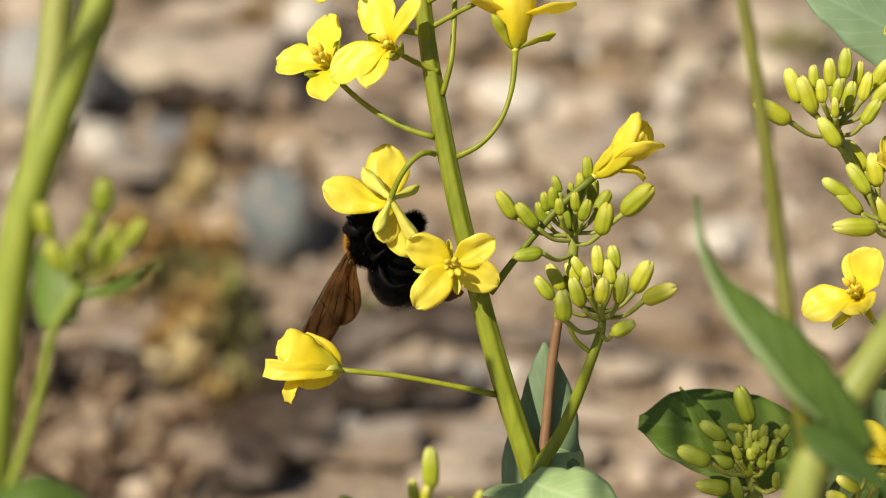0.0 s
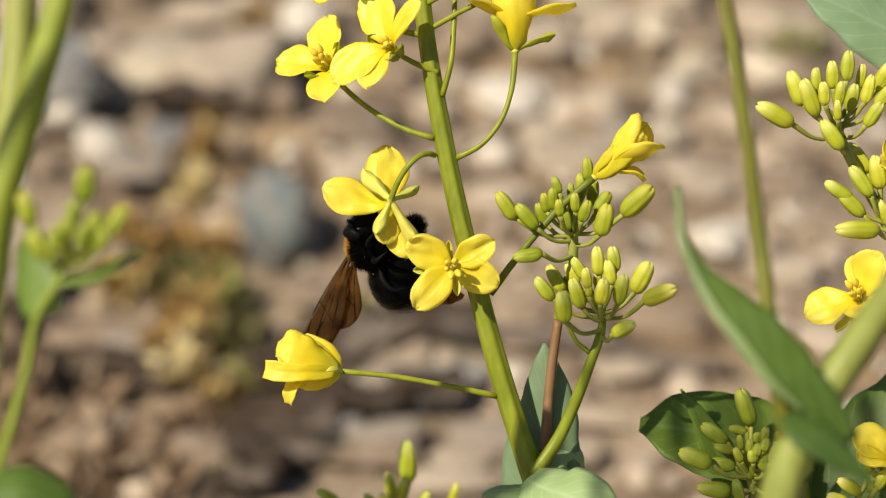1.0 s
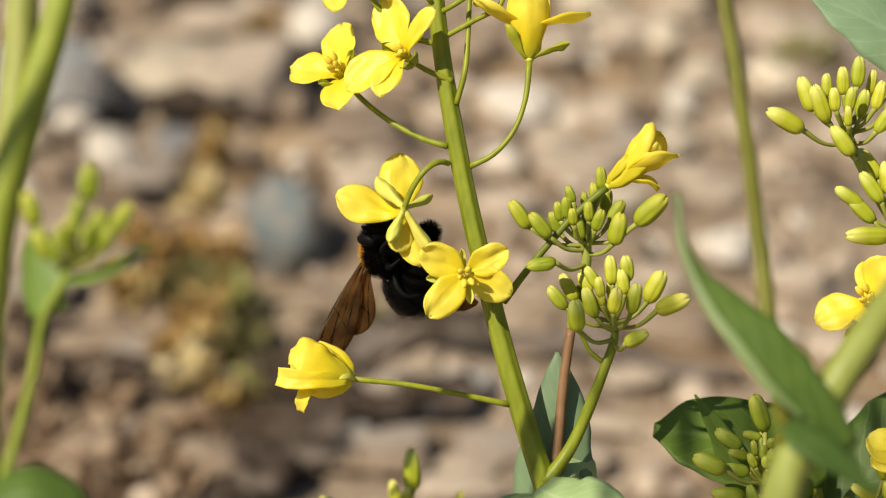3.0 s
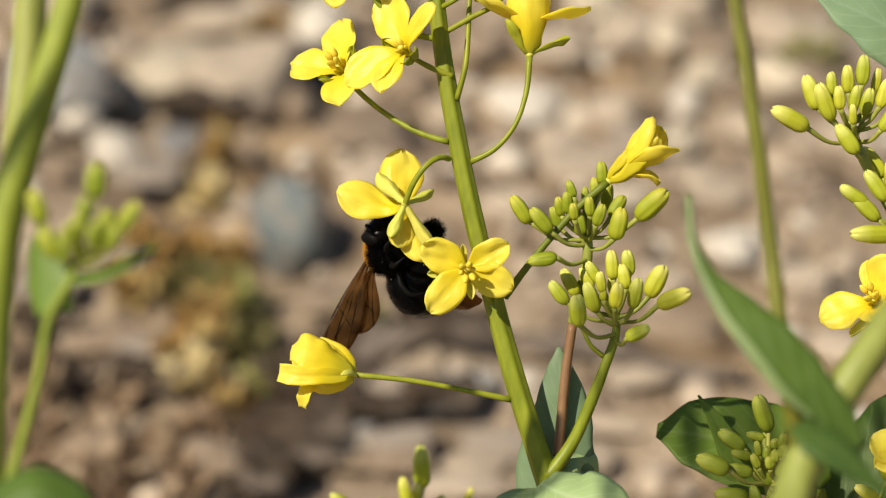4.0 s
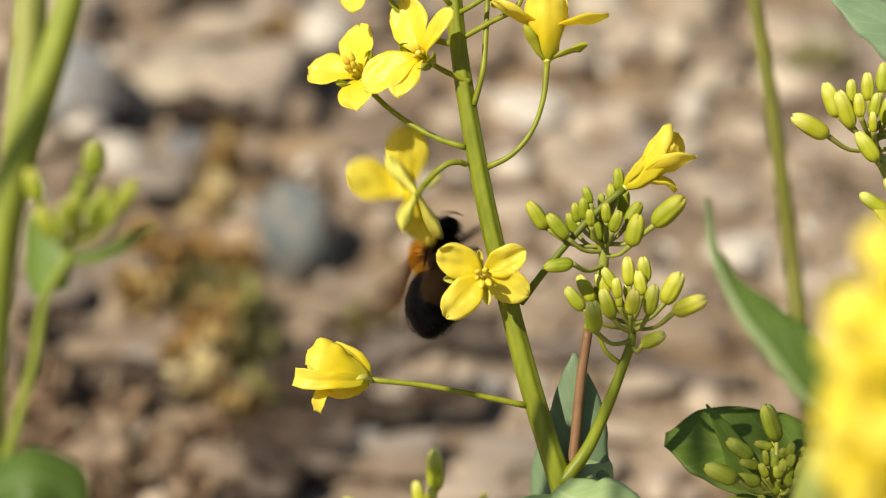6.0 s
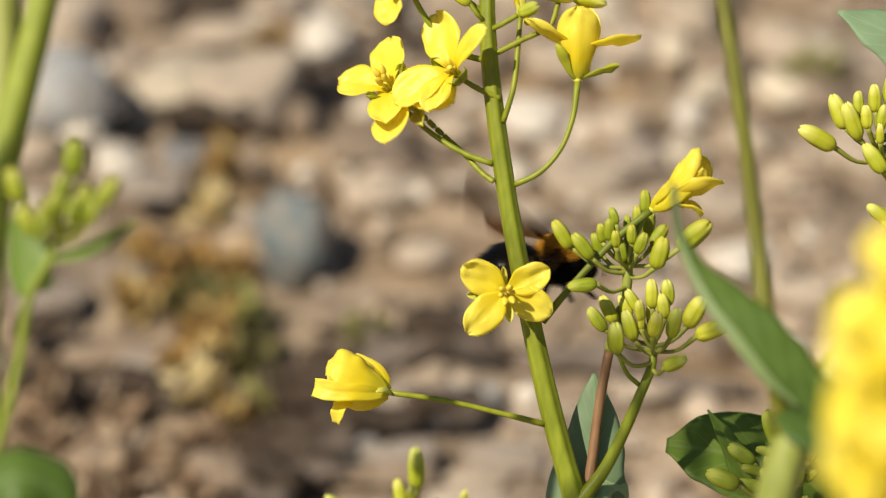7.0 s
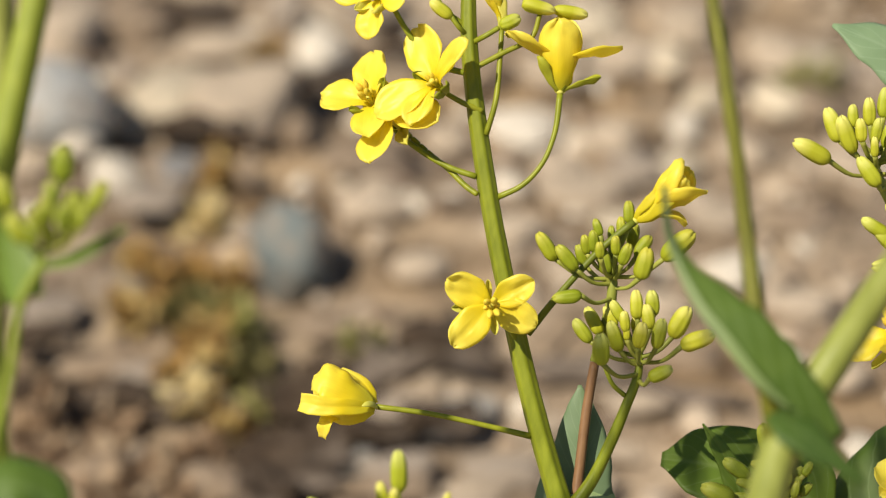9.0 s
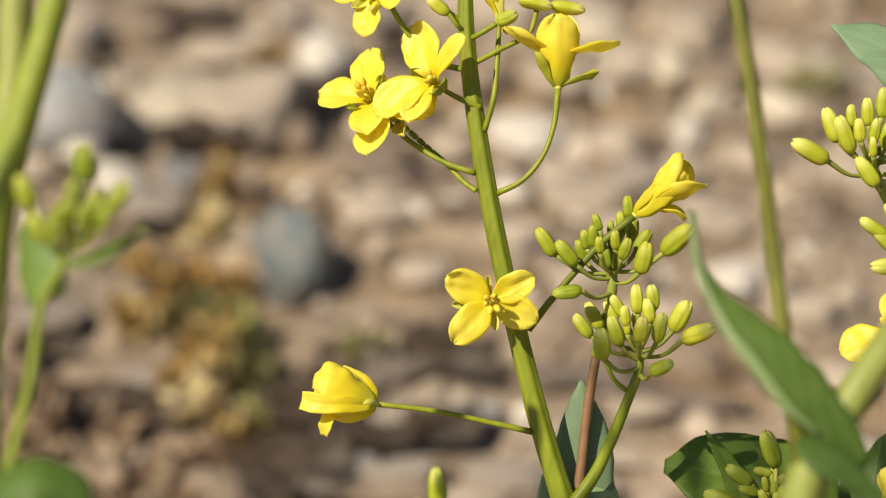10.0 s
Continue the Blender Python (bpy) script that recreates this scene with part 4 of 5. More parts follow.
    leaf(ob, [at(952, 834, -1), at(975, 806, -2), at(1005, 805, -4), at(1032, 838, -6)], [0.0016, 0.0030, 0.0030, 0.0022, 0.0005], way(-0.45, 0.45, 0.75), LEAF_PALE, seed=7.0, camber=0.3)
    leaf(ob, [at(950, 846, 0), at(1000, 836, -3), at(1035, 842, -6), at(1056, 862, -9)], [0.0018, 0.0034, 0.0030, 0.0018, 0.0004], way(0.2, 0.6, 0.75), LEAF_PALE, seed=11.0, camber=0.4)
    leaf(ob, [at(935, 862, 4), at(905, 866, 6), at(878, 868, 7), at(852, 876, 7)], [0.0018, 0.0024, 0.0020, 0.0012, 0.0003], way(-0.1, 0.7, 0.6), LEAF_PALE, seed=9.0, camber=0.4)
    return ob


MIDDLE_PLANT = middle_plant()


# ---- the flower on which the bee hangs: it springs up when the bee leaves ----
def hanging_flower(plant):
    ob = flower(plant, at(692, 351, 2), (-0.12, -0.40, -0.92), [pet(REFLEXED, 0, (-1, 0.50, 0.15), 0.0158), pet(REFLEXED, 1, (0.0, 1, -0.2), 0.0166), pet(LONG, 2, (0.42, -1, 0), 0.0126), pet(LONG, 1, (-0.1, -1, 0.2), 0.0092)],
                [(SEPAL_NARROW, (0.9, 0.7, 0), 0.0072), (SEPAL_WIDE, (-0.42, 1, 0.4), 0.0090), (SEPAL_WIDE, (-0.45, -1, 0.4), 0.0068), (SEPAL_NARROW, (0.85, -1, 0.4), 0.0098)], label="yellow flower bent over by the bee")
    return ob


HANGING = hanging_flower(MIDDLE_PLANT)
ARCH = [at(769, 273, 0.5), at(758, 270, 2), at(743, 274, 3), at(727, 287, 3.6), at(713, 305, 3.4), at(702, 325, 3), at(692, 351, 2)]
SPRUNG = [at(769, 273, 0.5), at(754, 264, 0.2), at(738, 253, -0.4), at(721, 241, -1.2), at(700, 230, -2.0), at(674, 214, -3.0), at(644, 194, -4)]
ARCH, SPRUNG = smooth_line(ARCH, 14), smooth_line(SPRUNG, 14)
STALK_PIECES = []
for k in range(14):
    o = MIDDLE_PLANT.matrix_basis.translation
    d = ARCH[k + 1] - ARCH[k]
    ends = 0.0004
    radii = [0.00052 * math.sqrt(max(1 - max(abs(2 * i / 20 - 1) * (d.length / 2 + ends) - d.length / 2, 0) ** 2 / ends ** 2, 0.02)) for i in range(21)]
    STALK_PIECES.append(part("flower_stalk", tube([Vector((0, 0, -ends)), Vector((0, 0, d.length + ends))], radii, 20, 12), STEM, MIDDLE_PLANT, m=Matrix.Translation(ARCH[k] - o) @ basis(way(0.1, 0.1, 1), d)))


# ---- the plant with buds and a flower at the side ----
def side_plant():
    foot = Vector((at(1650, 882, -6).x, at(1650, 882, -6).y, 0))
    ob = thing("mustard_plant", "mustard plant with many pale green bud clusters", "plant", foot)
    stalk(ob, [at(1470, 200, -2), at(1492, 260, -2), at(1530, 330, -3), at(1580, 420, -4), at(1640, 560, -5), at(1680, 720, -6), at(1690, 900, -6), foot + Vector((0.002, 0, 0.1)), foot - Vector((0, 0, 0.02))],
          [0.0007, 0.0009, 0.0010, 0.0011, 0.0013, 0.0017, 0.0024, 0.003, 0.0034], STEM_PALE, "stem", 44, 16, 0.04)
    cluster(ob, ((1495, 265), (1470, 170)), [(1366, 197, 150, 72), (1405, 151, 110, 64), (1428, 168, 112, 70), (1440, 136, 95, 42), (1469, 128, 92, 50), (1496, 112, 85, 54), (1454, 161, 95, 42), (1482, 161, 80, 46),
            (1504, 168, 75, 50), (1532, 153, 75, 52), (1542, 198, 55, 52), (1467, 234, 125, 62), (1560, 131, 60, 56), (1562, 165, 50, 50), (1478, 190, 90, 36), (1520, 130, 80, 44)], -2, fat=0.46, seed=6)
    cluster(ob, ((1590, 440), (1530, 330)), [(1514, 275, 125, 64), (1480, 334, 145, 60), (1500, 354, 135, 66), (1519, 316, 125, 64), (1512, 402, 178, 78), (1590, 350, 80, 60), (1548, 300, 100, 60), (1560, 372, 120, 56)], -3, fat=0.46, seed=7)
    flower(ob, at(1528, 540, -4), (-0.42, 0.50, 0.76), [pet(OPEN, 0, (-1, -0.12, 0.15), 0.0132), pet(OPEN, 1, (0.05, 1, -0.2), 0.0112), pet(FLARED, 2, (1, 0.75, -0.3), 0.0125), pet(FLARED, 3, (0.35, -1, 0.5), 0.0105)],
           [(SEPAL_NARROW, (-0.7, -1, 0.1), 0.0082), (SEPAL_NARROW, (0.6, -1, 0.1), 0.0060), (SEPAL_NARROW, (-0.6, 1, 0), 0.005)], heart=0.0095)
    stalk(ob, [at(1640, 600, -5), at(1590, 590, -4), at(1552, 575, -4), at(1528, 540, -4)], [0.0006, 0.0005])
    flower(ob, at(1585, 320, -3), (0.1, 0.6, 0.7), [pet(FLARED, 0, 200, 0.0085), pet(FLARED, 1, 110, 0.009), pet(FLARED, 2, 20, 0.009), pet(FLARED, 3, 290, 0.009)], [])
    flower(ob, at(1600, 100, -3), (0.1, 0.6, 0.7), [pet(FLARED, 0, 190, 0.0085), pet(FLARED, 1, 100, 0.009), pet(FLARED, 2, 20, 0.009), pet(FLARED, 3, 290, 0.009)], [])
    stalk(ob, [at(1570, 400, -3), at(1590, 370, -3), at(1585, 320, -3)], [0.0006, 0.0005])
    stalk(ob, [at(1530, 330, -3), at(1620, 230, -4), at(1600, 100, -3)], [0.0007, 0.0005])
    leaf(ob, [at(1700, 150, -14), at(1640, 85, -13), at(1560, 45, -12), at(1490, 10, -12), at(1405, -25, -13)], [0.003, 0.0072, 0.0080, 0.0068, 0.0045, 0.0004], way(-0.15, 0.5, 0.85), LEAF_BLUISH, seed=3.0)
    stalk(ob, [at(1690, 900, -6), at(1745, 500, -10), at(1730, 250, -13), at(1700, 150, -14)], [0.0015, 0.0012, 0.0009], STEM, "leaf_stalk")
    return ob


SIDE_PLANT = side_plant()


# ---- the low bud cluster with a broad dark leaf ----
def low_plant():
    foot = Vector((at(1400, 960, -8).x, at(1400, 960, -8).y, 0))
    ob = thing("mustard_plant", "young mustard shoot with tight green buds and broad dark leaf", "plant", foot)
    stalk(ob, [at(1322, 800, -4), at(1330, 850, -5), at(1345, 900, -6), at(1370, 980, -7), foot + Vector((0, 0, 0.1)), foot - Vector((0, 0, 0.02))], [0.0008, 0.0010, 0.0012, 0.0014, 0.0022, 0.0026], STEM_PALE, "stem", 30, 14, 0.03)
    cluster(ob, ((1335, 862), (1322, 790)), [(1317, 716, 110, 68), (1262, 763, 145, 55), (1228, 806, 158, 62), (1276, 818, 170, 46), (1280, 790, 165, 38), (1304, 757, 165, 34), (1308, 779, 100, 28), (1324, 764, 100, 30), (1317, 824, 125, 46),
            (1343, 813, 130, 38), (1304, 801, 115, 28), (1261, 862, 175, 60), (1304, 864, 105, 42), (1374, 850, 90, 30), (1366, 800, 80, 32)], -4, 2, 0.54, spread=6, seed=8)
    cluster(ob, ((1335, 840), (1326, 770)), [(1325, 786, 90, 24), (1338, 792, 80, 24), (1352, 783, 70, 26), (1368, 789, 60, 26), (1352, 764, 80, 26), (1372, 771, 60, 26), (1350, 803, 80, 26), (1329, 804, 100, 24), (1338, 772, 90, 22), (1388, 764, 60, 28), (1384, 800, 45, 30)], -2, 2, 0.68, 4, seed=9)
    leaf(ob, [at(1420, 850, -14), at(1370, 800, -13), at(1290, 775, -13), at(1200, 755, -14), at(1130, 748, -15)], [0.003, 0.0078, 0.0094, 0.0088, 0.0068, 0.0014], way(-0.3, 0.55, 0.8), LEAF_FRESH, seed=4.0, wavy=0.02, camber=-0.08)
    stalk(ob, [at(1385, 1000, -8), at(1425, 930, -13), at(1420, 850, -14)], [0.0012, 0.0009], STEM, "leaf_stalk")
    leaf(ob, [at(1300, 900, -9), at(1275, 820, -9), at(1245, 750, -9), at(1203, 685, -9)], [0.0022, 0.0026, 0.0024, 0.0016, 0.0002], way(-0.2, 0.3, 1), LEAF_FRESH, seed=6.0, fold=0.3)
    leaf(ob, [at(1410, 960, -16), at(1470, 880, -16), at(1545, 780, -15), at(1610, 690, -16), at(1650, 590, -18)], [0.003, 0.0078, 0.0098, 0.0086, 0.0056, 0.0006], way(-0.2, 0.4, 0.9), LEAF, seed=8.0, camber=0.2)
    flower(ob, at(1585, 830, -6), (-0.3, 0.7, 0.6), [pet(FLARED, 0, 140, 0.0115), pet(FLARED, 1, 220, 0.0105), pet(FLARED, 2, 50, 0.011), pet(FLARED, 3, 310, 0.010)], [(SEPAL_OPEN, 200, 0.006)])
    stalk(ob, [at(1390, 990, -8), at(1500, 960, -7), at(1570, 900, -6), at(1585, 830, -6)], [0.001, 0.0006])
    cluster(ob, ((1515, 940), (1510, 870)), [(1500, 856, 150, 46), (1535, 815, 95, 40), (1545, 850, 85, 40), (1480, 880, 160, 40), (1558, 845, 60, 40)], -6, seed=10)
    return ob


LOW_PLANT = low_plant()


# ---- the near plant with a large clasping leaf ----
def leafy_plant():
    w = 90
    foot = Vector((at(1440, 882, w).x, at(1440, 1000, w).y, 0))
    ob = thing("mustard_plant", "mustard plant with large clasping leaf and thick pale stem", "plant", foot)
    fork = at(1455, 760, w)
    stalk(ob, [at(1760, 330, w + 6), at(1640, 500, w + 3), at(1545, 640, w), at(1480, 740, w), at(1435, 830, w), at(1415, 900, w), foot + Vector((0, 0, 0.09)), foot - Vector((0, 0, 0.02))],
          [0.00224, 0.00233, 0.00252, 0.00271, 0.00279, 0.00279, 0.00316, 0.00354], STEM_GREYISH, "stem", 40, 18, 0.03)
    stalk(ob, [at(1285, -160, w - 6), at(1318, 20, w - 4), at(1352, 230, w - 2), at(1378, 430, w - 1), at(1402, 620, w + 1.5), at(1436, 830, w)], [0.00092, 0.00098, 0.00106, 0.00112, 0.00125, 0.00146], STEM_OLIVE, "side_shoot", 36, 14, 0.05)
    rib = [at(1520, 822, w + 4), at(1455, 745, w + 5), at(1400, 688, w + 5), at(1350, 622, w + 4), at(1300, 560, w + 2), at(1262, 492, w), at(1242, 430, w - 1), at(1234, 350, w - 2)]
    leaf(ob, rib, [0.0040, 0.0060, 0.0068, 0.0062, 0.0048, 0.0018, 0.0006, 0.0003], way(0.22, 0.16, 0.95), LEAF, seed=1.0, camber=0.0, wavy=0.05, n=40, label="large green clasping leaf", other=[0.0006] * 8)
    leaf(ob, [p + NEAR * 0.0006 for p in rib[1:]], [0.0003] * 7, way(-0.40, 0.20, 0.90), LEAF_EDGE, seed=2.0, camber=0.0, wavy=0.04, n=40, label="pale folded edge of the clasping leaf", other=[0.0003, 0.0012, 0.0014, 0.0011, 0.0008, 0.0008, 0.0003])
    leaf(ob, [at(1432, 752, w + 4), at(1480, 790, w + 7), at(1535, 835, w + 8), at(1590, 880, w + 8)], [0.0022, 0.0034, 0.0024, 0.0013, 0.0004], way(0.5, 0.1, 0.85), LEAF_DARK, seed=12.0)
    return ob


LEAFY_PLANT = leafy_plant()


# ---- the two near stems and the bud plant at the other side ----
def thick_stems():
    w = 100
    foot = Vector((at(-20, 882, w).x, at(-20, 882, w).y, 0))
    ob = thing("mustard_plant", "thick pale green forked mustard stem", "plant", foot)
    stalk(ob, [at(196, -75, w), at(178, 0, w), at(110, 190, w), at(45, 370, w), at(12, 560, w), at(-8, 760, w), at(-20, 960, w), foot + Vector((0, 0, 0.08)), foot - Vector((0, 0, 0.02))],
          [0.00115, 0.00210, 0.00230, 0.00267, 0.00259, 0.00259, 0.00267, 0.00287, 0.00325], STEM_FRESH, "stem", 44, 18, 0.04)
    stalk(ob, [at(112, -75, w - 10), at(106, 0, w - 10), at(86, 160, w - 9), at(58, 330, w - 7), at(28, 500, w - 3)], [0.00135, 0.00240, 0.00235, 0.00215, 0.00160], STEM_GREYISH, "side_shoot", 26, 16, 0.04)
    return ob


THICK_STEMS = thick_stems()


def bud_plant():
    w = 104
    foot = Vector((at(-60, 1000, w).x, at(-60, 1000, w).y, 0))
    ob = thing("mustard_plant", "slender mustard shoot with small green bud cluster", "plant", foot)
    stalk(ob, [at(150, 470, w), at(130, 525, w), at(98, 575, w), at(72, 690, w), at(30, 830, w), at(-10, 950, w), foot + Vector((0, 0, 0.1)), foot - Vector((0, 0, 0.02))], [0.00052, 0.00066, 0.00073, 0.00069, 0.00078, 0.00087, 0.00112, 0.00129], STEM_FRESH, "stem", 36, 12)
    cluster(ob, ((140, 505), (155, 430)), [(183, 347, 85, 64), (79, 389, 105, 62), (98, 454, 120, 56), (160, 398, 90, 46), (148, 458, 110, 46), (198, 428, 80, 64), (240, 412, 55, 60), (180, 462, 90, 50), (120, 465, 100, 46), (150, 428, 95, 46), (178, 440, 85, 46), (132, 440, 105, 40), (212, 446, 65, 44)], w, 2, 0.56, seed=11, thin=0.00037)
    leaf(ob, [at(140, 520, w), at(190, 510, w + 3), at(240, 490, w + 4), at(285, 465, w + 4)], [0.00086, 0.00160, 0.00135, 0.00026], way(0, 0.8, 0.6), LEAF_FRESH, seed=16.0)
    leaf(ob, [at(100, 575, w - 1), at(96, 520, w - 2), at(88, 460, w - 3), at(84, 420, w - 3)], [0.00282, 0.00365, 0.00249, 0.00035], way(-0.4, 0.3, 1), LEAF_FRESH, seed=17.0)
    leaf(ob, [at(-45, 980, w + 2), at(5, 914, w + 4), at(60, 894, w + 5), at(115, 915, w + 4), at(155, 975, w + 3)], [0.00184, 0.00461, 0.00553, 0.00461, 0.00060], way(0.0, 0.55, 0.8), LEAF, seed=15.0, camber=0.3)
    return ob


BUD_PLANT = bud_plant()


def bud_tip_plant():
    w = 45
    foot = Vector((at(760, 1000, w).x, at(760, 1000, w).y, 0))
    ob = thing("mustard_plant", "young mustard shoot ending in yellow-green buds", "plant", foot)
    stalk(ob, [at(752, 900, w), at(750, 940, w), at(755, 1000, w), foot + Vector((0, 0, 0.1)), foot - Vector((0, 0, 0.02))], [0.0008, 0.0012, 0.0015, 0.0022, 0.0026], STEM, "stem", 24, 12)
    cluster(ob, ((752, 960), (752, 890)), [(762, 828, 92, 74), (732, 872, 100, 50), (752, 878, 80, 40), (702, 905, 130, 50), (790, 900, 60, 44), (722, 905, 110, 40), (620, 890, 150, 46), (845, 885, 70, 40)], w, fat=0.44, seed=12)
    return ob


BUD_TIP_PLANT = bud_tip_plant()


# ---- unseen plant added beside the camera; its divided leaf shades the low shoot ----
def unseen_shade_plant():
    c = at(1432, 826, -8) + SUN * 0.40
    foot = Vector((c.x - 0.05, c.y - 0.02, 0))
    ob = thing("mustard_plant", "unseen plant with divided leaves added to shade the low shoot", "plant", foot)
    end = c - RIGHT * 0.027
    across = SUN.cross(RIGHT).normalized()
    along = across.cross(SUN)
    stalk(ob, [c + along * 0.027, c, end, end - RIGHT * 0.012 - Vector((0, 0, 0.02)), foot + Vector((0.002, 0, 0.22)), foot + Vector((0, 0, 0.1)), foot - Vector((0, 0, 0.02))], [0.0006, 0.0008, 0.0009, 0.0014, 0.0024, 0.0028, 0.003], STEM, "stem", 36, 12)
    # a screen of narrow strips, spaced to let part of the sun through
    for i in range(15):
        p = c + along * ((i - 7) * 0.0037 + 0.0007 * math.sin(i * 2.3))
        for s in (1, -1):
            leaf(ob, [p, p + across * s * 0.007, p + across * s * 0.015, p + across * s * 0.020], [0.0005, 0.00115, 0.00115, 0.0003], SUN, LEAF, name="shade_leaflet", n=8, nv=5, seed=i * 2.0 + s)
    return ob


unseen_shade_plant()


# ---- the blossom that swings in close before the lens ----
def near_blossom():
    w = 196
    foot = Vector((at(1700, 882, w).x, at(1700, 882, w).y, 0))
    ob = thing("mustard_plant", "mustard shoot with a drooping bright yellow blossom cluster", "plant", foot)
    stalk(ob, [at(1640, 330, w), at(1690, 480, w), at(1730, 700, w), at(1740, 900, w), foot + Vector((0, 0, 0.06)), foot - Vector((0, 0, 0.02))], [0.00101, 0.00118, 0.00135, 0.00160, 0.00203, 0.00236], STEM, "stem", 30, 12)
    for i, (x, y, f) in enumerate([(1640, 450, (-0.5, 0.4, 0.7)), (1610, 600, (-0.7, 0.1, 0.7)), (1625, 760, (-0.6, -0.2, 0.75)), (1690, 400, (0.3, 0.8, 0.5)), (1700, 660, (0.3, 0.1, 0.9)), (1640, 880, (-0.5, -0.3, 0.8)), (1600, 690, (-0.8, 0.0, 0.3))]):
        flower(ob, at(x, y, w), f, [pet(OPEN, j, a + i * 23, 0.00970) for j, a in enumerate((20, 110, 200, 290))], [(SEPAL_OPEN, 65 + i * 23, 0.00506), (SEPAL_OPEN, 245 + i * 23, 0.00506)])
        stalk(ob, [at(1690 + (y - 480) * 0.15, y + 40, w), at(x * 0.5 + 845, y + 25, w), at(x, y, w)], [0.00051, 0.00042])
    return ob


NEAR_BLOSSOM = near_blossom()


# ---- the carpenter bee ----
def plain(name, colour, rough, spec=0.5, scale=700.0, strength=0.3):
    m, n, l, p = shader(name, rough, spec)
    tx = noisy(n, l, scale, 3)
    r = ramp(n, [(0.3, tuple(c * 0.7 for c in colour)), (0.7, tuple(c * 1.2 for c in colour))])
    l.new(tx.outputs[0], r.inputs[0])
    l.new(r.outputs[0], p.inputs["Base Color"])
    bumped(n, l, p, tx.outputs[0], strength, 0.0002)
    return m


SHELL = plain("bee_black_shell", (0.0028, 0.0028, 0.0030), 0.24, 0.05)
FUR_BLACK = plain("bee_black_hair", (0.0035, 0.0031, 0.0028), 0.6, 0.08)
EYE_BLACK = plain("bee_eye", (0.006, 0.005, 0.005), 0.5, 0.05)
POLLEN = plain("pollen_grains", (0.72, 0.68, 0.52), 0.8, 0.2)
FUR_GOLD = plain("bee_golden_hair", (0.55, 0.26, 0.02), 0.7, 0.2)


def wing_material():
    m, n, l, p = shader("bee_wing", 0.4, 0.12)
    p.inputs["Base Color"].default_value = (0.10, 0.045, 0.018, 1)
    tx = noisy(n, l, 260, 4)
    r = ramp(n, [(0.3, (0.03, 0.016, 0.005)), (0.7, (0.12, 0.066, 0.024))])
    l.new(tx.outputs[0], r.inputs[0])
    l.new(r.outputs[0], p.inputs["Base Color"])
    clear = n.new("ShaderNodeBsdfTransparent")
    clear.inputs[0].default_value = (0.64, 0.43, 0.22, 1)
    x = n.new("ShaderNodeMixShader")
    x.inputs[0].default_value = 0.56
    l.new(p.outputs[0], x.inputs[1])
    l.new(clear.outputs[0], x.inputs[2])
    l.new(x.outputs[0], n["Material Output"].inputs[0])
    return m


WING = wing_material()


def blob(centre, radii, segs=20, rings=14, bands=0.0, taper=0.0):
    bm = bmesh.new()
    bmesh.ops.create_uvsphere(bm, u_segments=segs, v_segments=rings, radius=1, matrix=Matrix.Rotation(math.pi / 2, 4, "Y"))
    for v in bm.verts:
        c = v.co
        k = 1 - taper * soft_step(-0.2, -1, c.x) + bands * abs(math.sin(c.x * 8.5)) ** 4 * -1
        v.co = Vector((c.x * radii[0], c.y * radii[1] * k, c.z * radii[2] * k)) + Vector(centre)
    return bm


def hair(centre, radii, count, long, seed, keep):
    """Short stiff hairs standing on a rounded body."""
    rng = random.Random(seed)
    verts, faces = [], []
    for i in range(count):
        d = Vector((rng.gauss(0, 1), rng.gauss(0, 1), rng.gauss(0, 1))).normalized()
        if not keep(d):
            continue
        p = Vector((d.x * radii[0], d.y * radii[1], d.z * radii[2])) + Vector(centre)
        q = p + (d + Vector((rng.uniform(-0.4, 0.1), rng.uniform(-0.35, 0.35), rng.uniform(-0.35, 0.35)))).normalized() * long * rng.uniform(0.6, 1.2)
        s = d.orthogonal().normalized()
        t = d.cross(s)
        o = len(verts)
        r = 0.00005
        verts += [p - d * 0.0002 + s * r, p - d * 0.0002 - s * r * 0.5 + t * r, p - d * 0.0002 - s * r * 0.5 - t * r, q]
        faces += [(o, o + 1, o + 3), (o + 1, o + 2, o + 3), (o + 2, o, o + 3)]
    me = bpy.data.meshes.new("hair")
    me.from_pydata(verts, [], faces)
    return me


def wing_mesh(long, wide, seed):
    rows, nu, nv = [], 18, 9
    for i in range(nu):
        s = i / (nu - 1)
        lead = 0.10 * wide * math.sin(math.pi * s)
        w = wide * (0.16 + 0.84 * soft_step(0.0, 0.62, s)) * math.sqrt(max(1 - (max(s - 0.66, 0) / 0.345) ** 2, 0.01))
        rows.append([Vector((s * long, lead - w * j / (nv - 1), 0.00035 * noise.noise((s * 5 + seed, j * 0.6, 0)) + 0.0004 * s * s)) for j in range(nv)])
    bm = sheet(rows, 0.00008)
    return mesh_of("wing", bm)


def veins_mesh(long, wide):
    bm = None
    for a, b, c in (((0, 0.0), (0.5, 0.09), (0.97, -0.15)), ((0, -0.05), (0.5, -0.15), (0.93, -0.5)), ((0, -0.08), (0.4, -0.4), (0.8, -0.85)), ((0.3, -0.1), (0.5, -0.3), (0.75, -0.3)), ((0.5, 0.05), (0.55, -0.3), (0.62, -0.7))):
        pts = [Vector((x * long, y * wide, 0.00012)) for x, y in (a, b, c)]
        bm = tube(pts, [0.00011, 0.00006], 8, 5, bm=bm)
    return mesh_of("veins", bm)


BEE_PARTS = {}


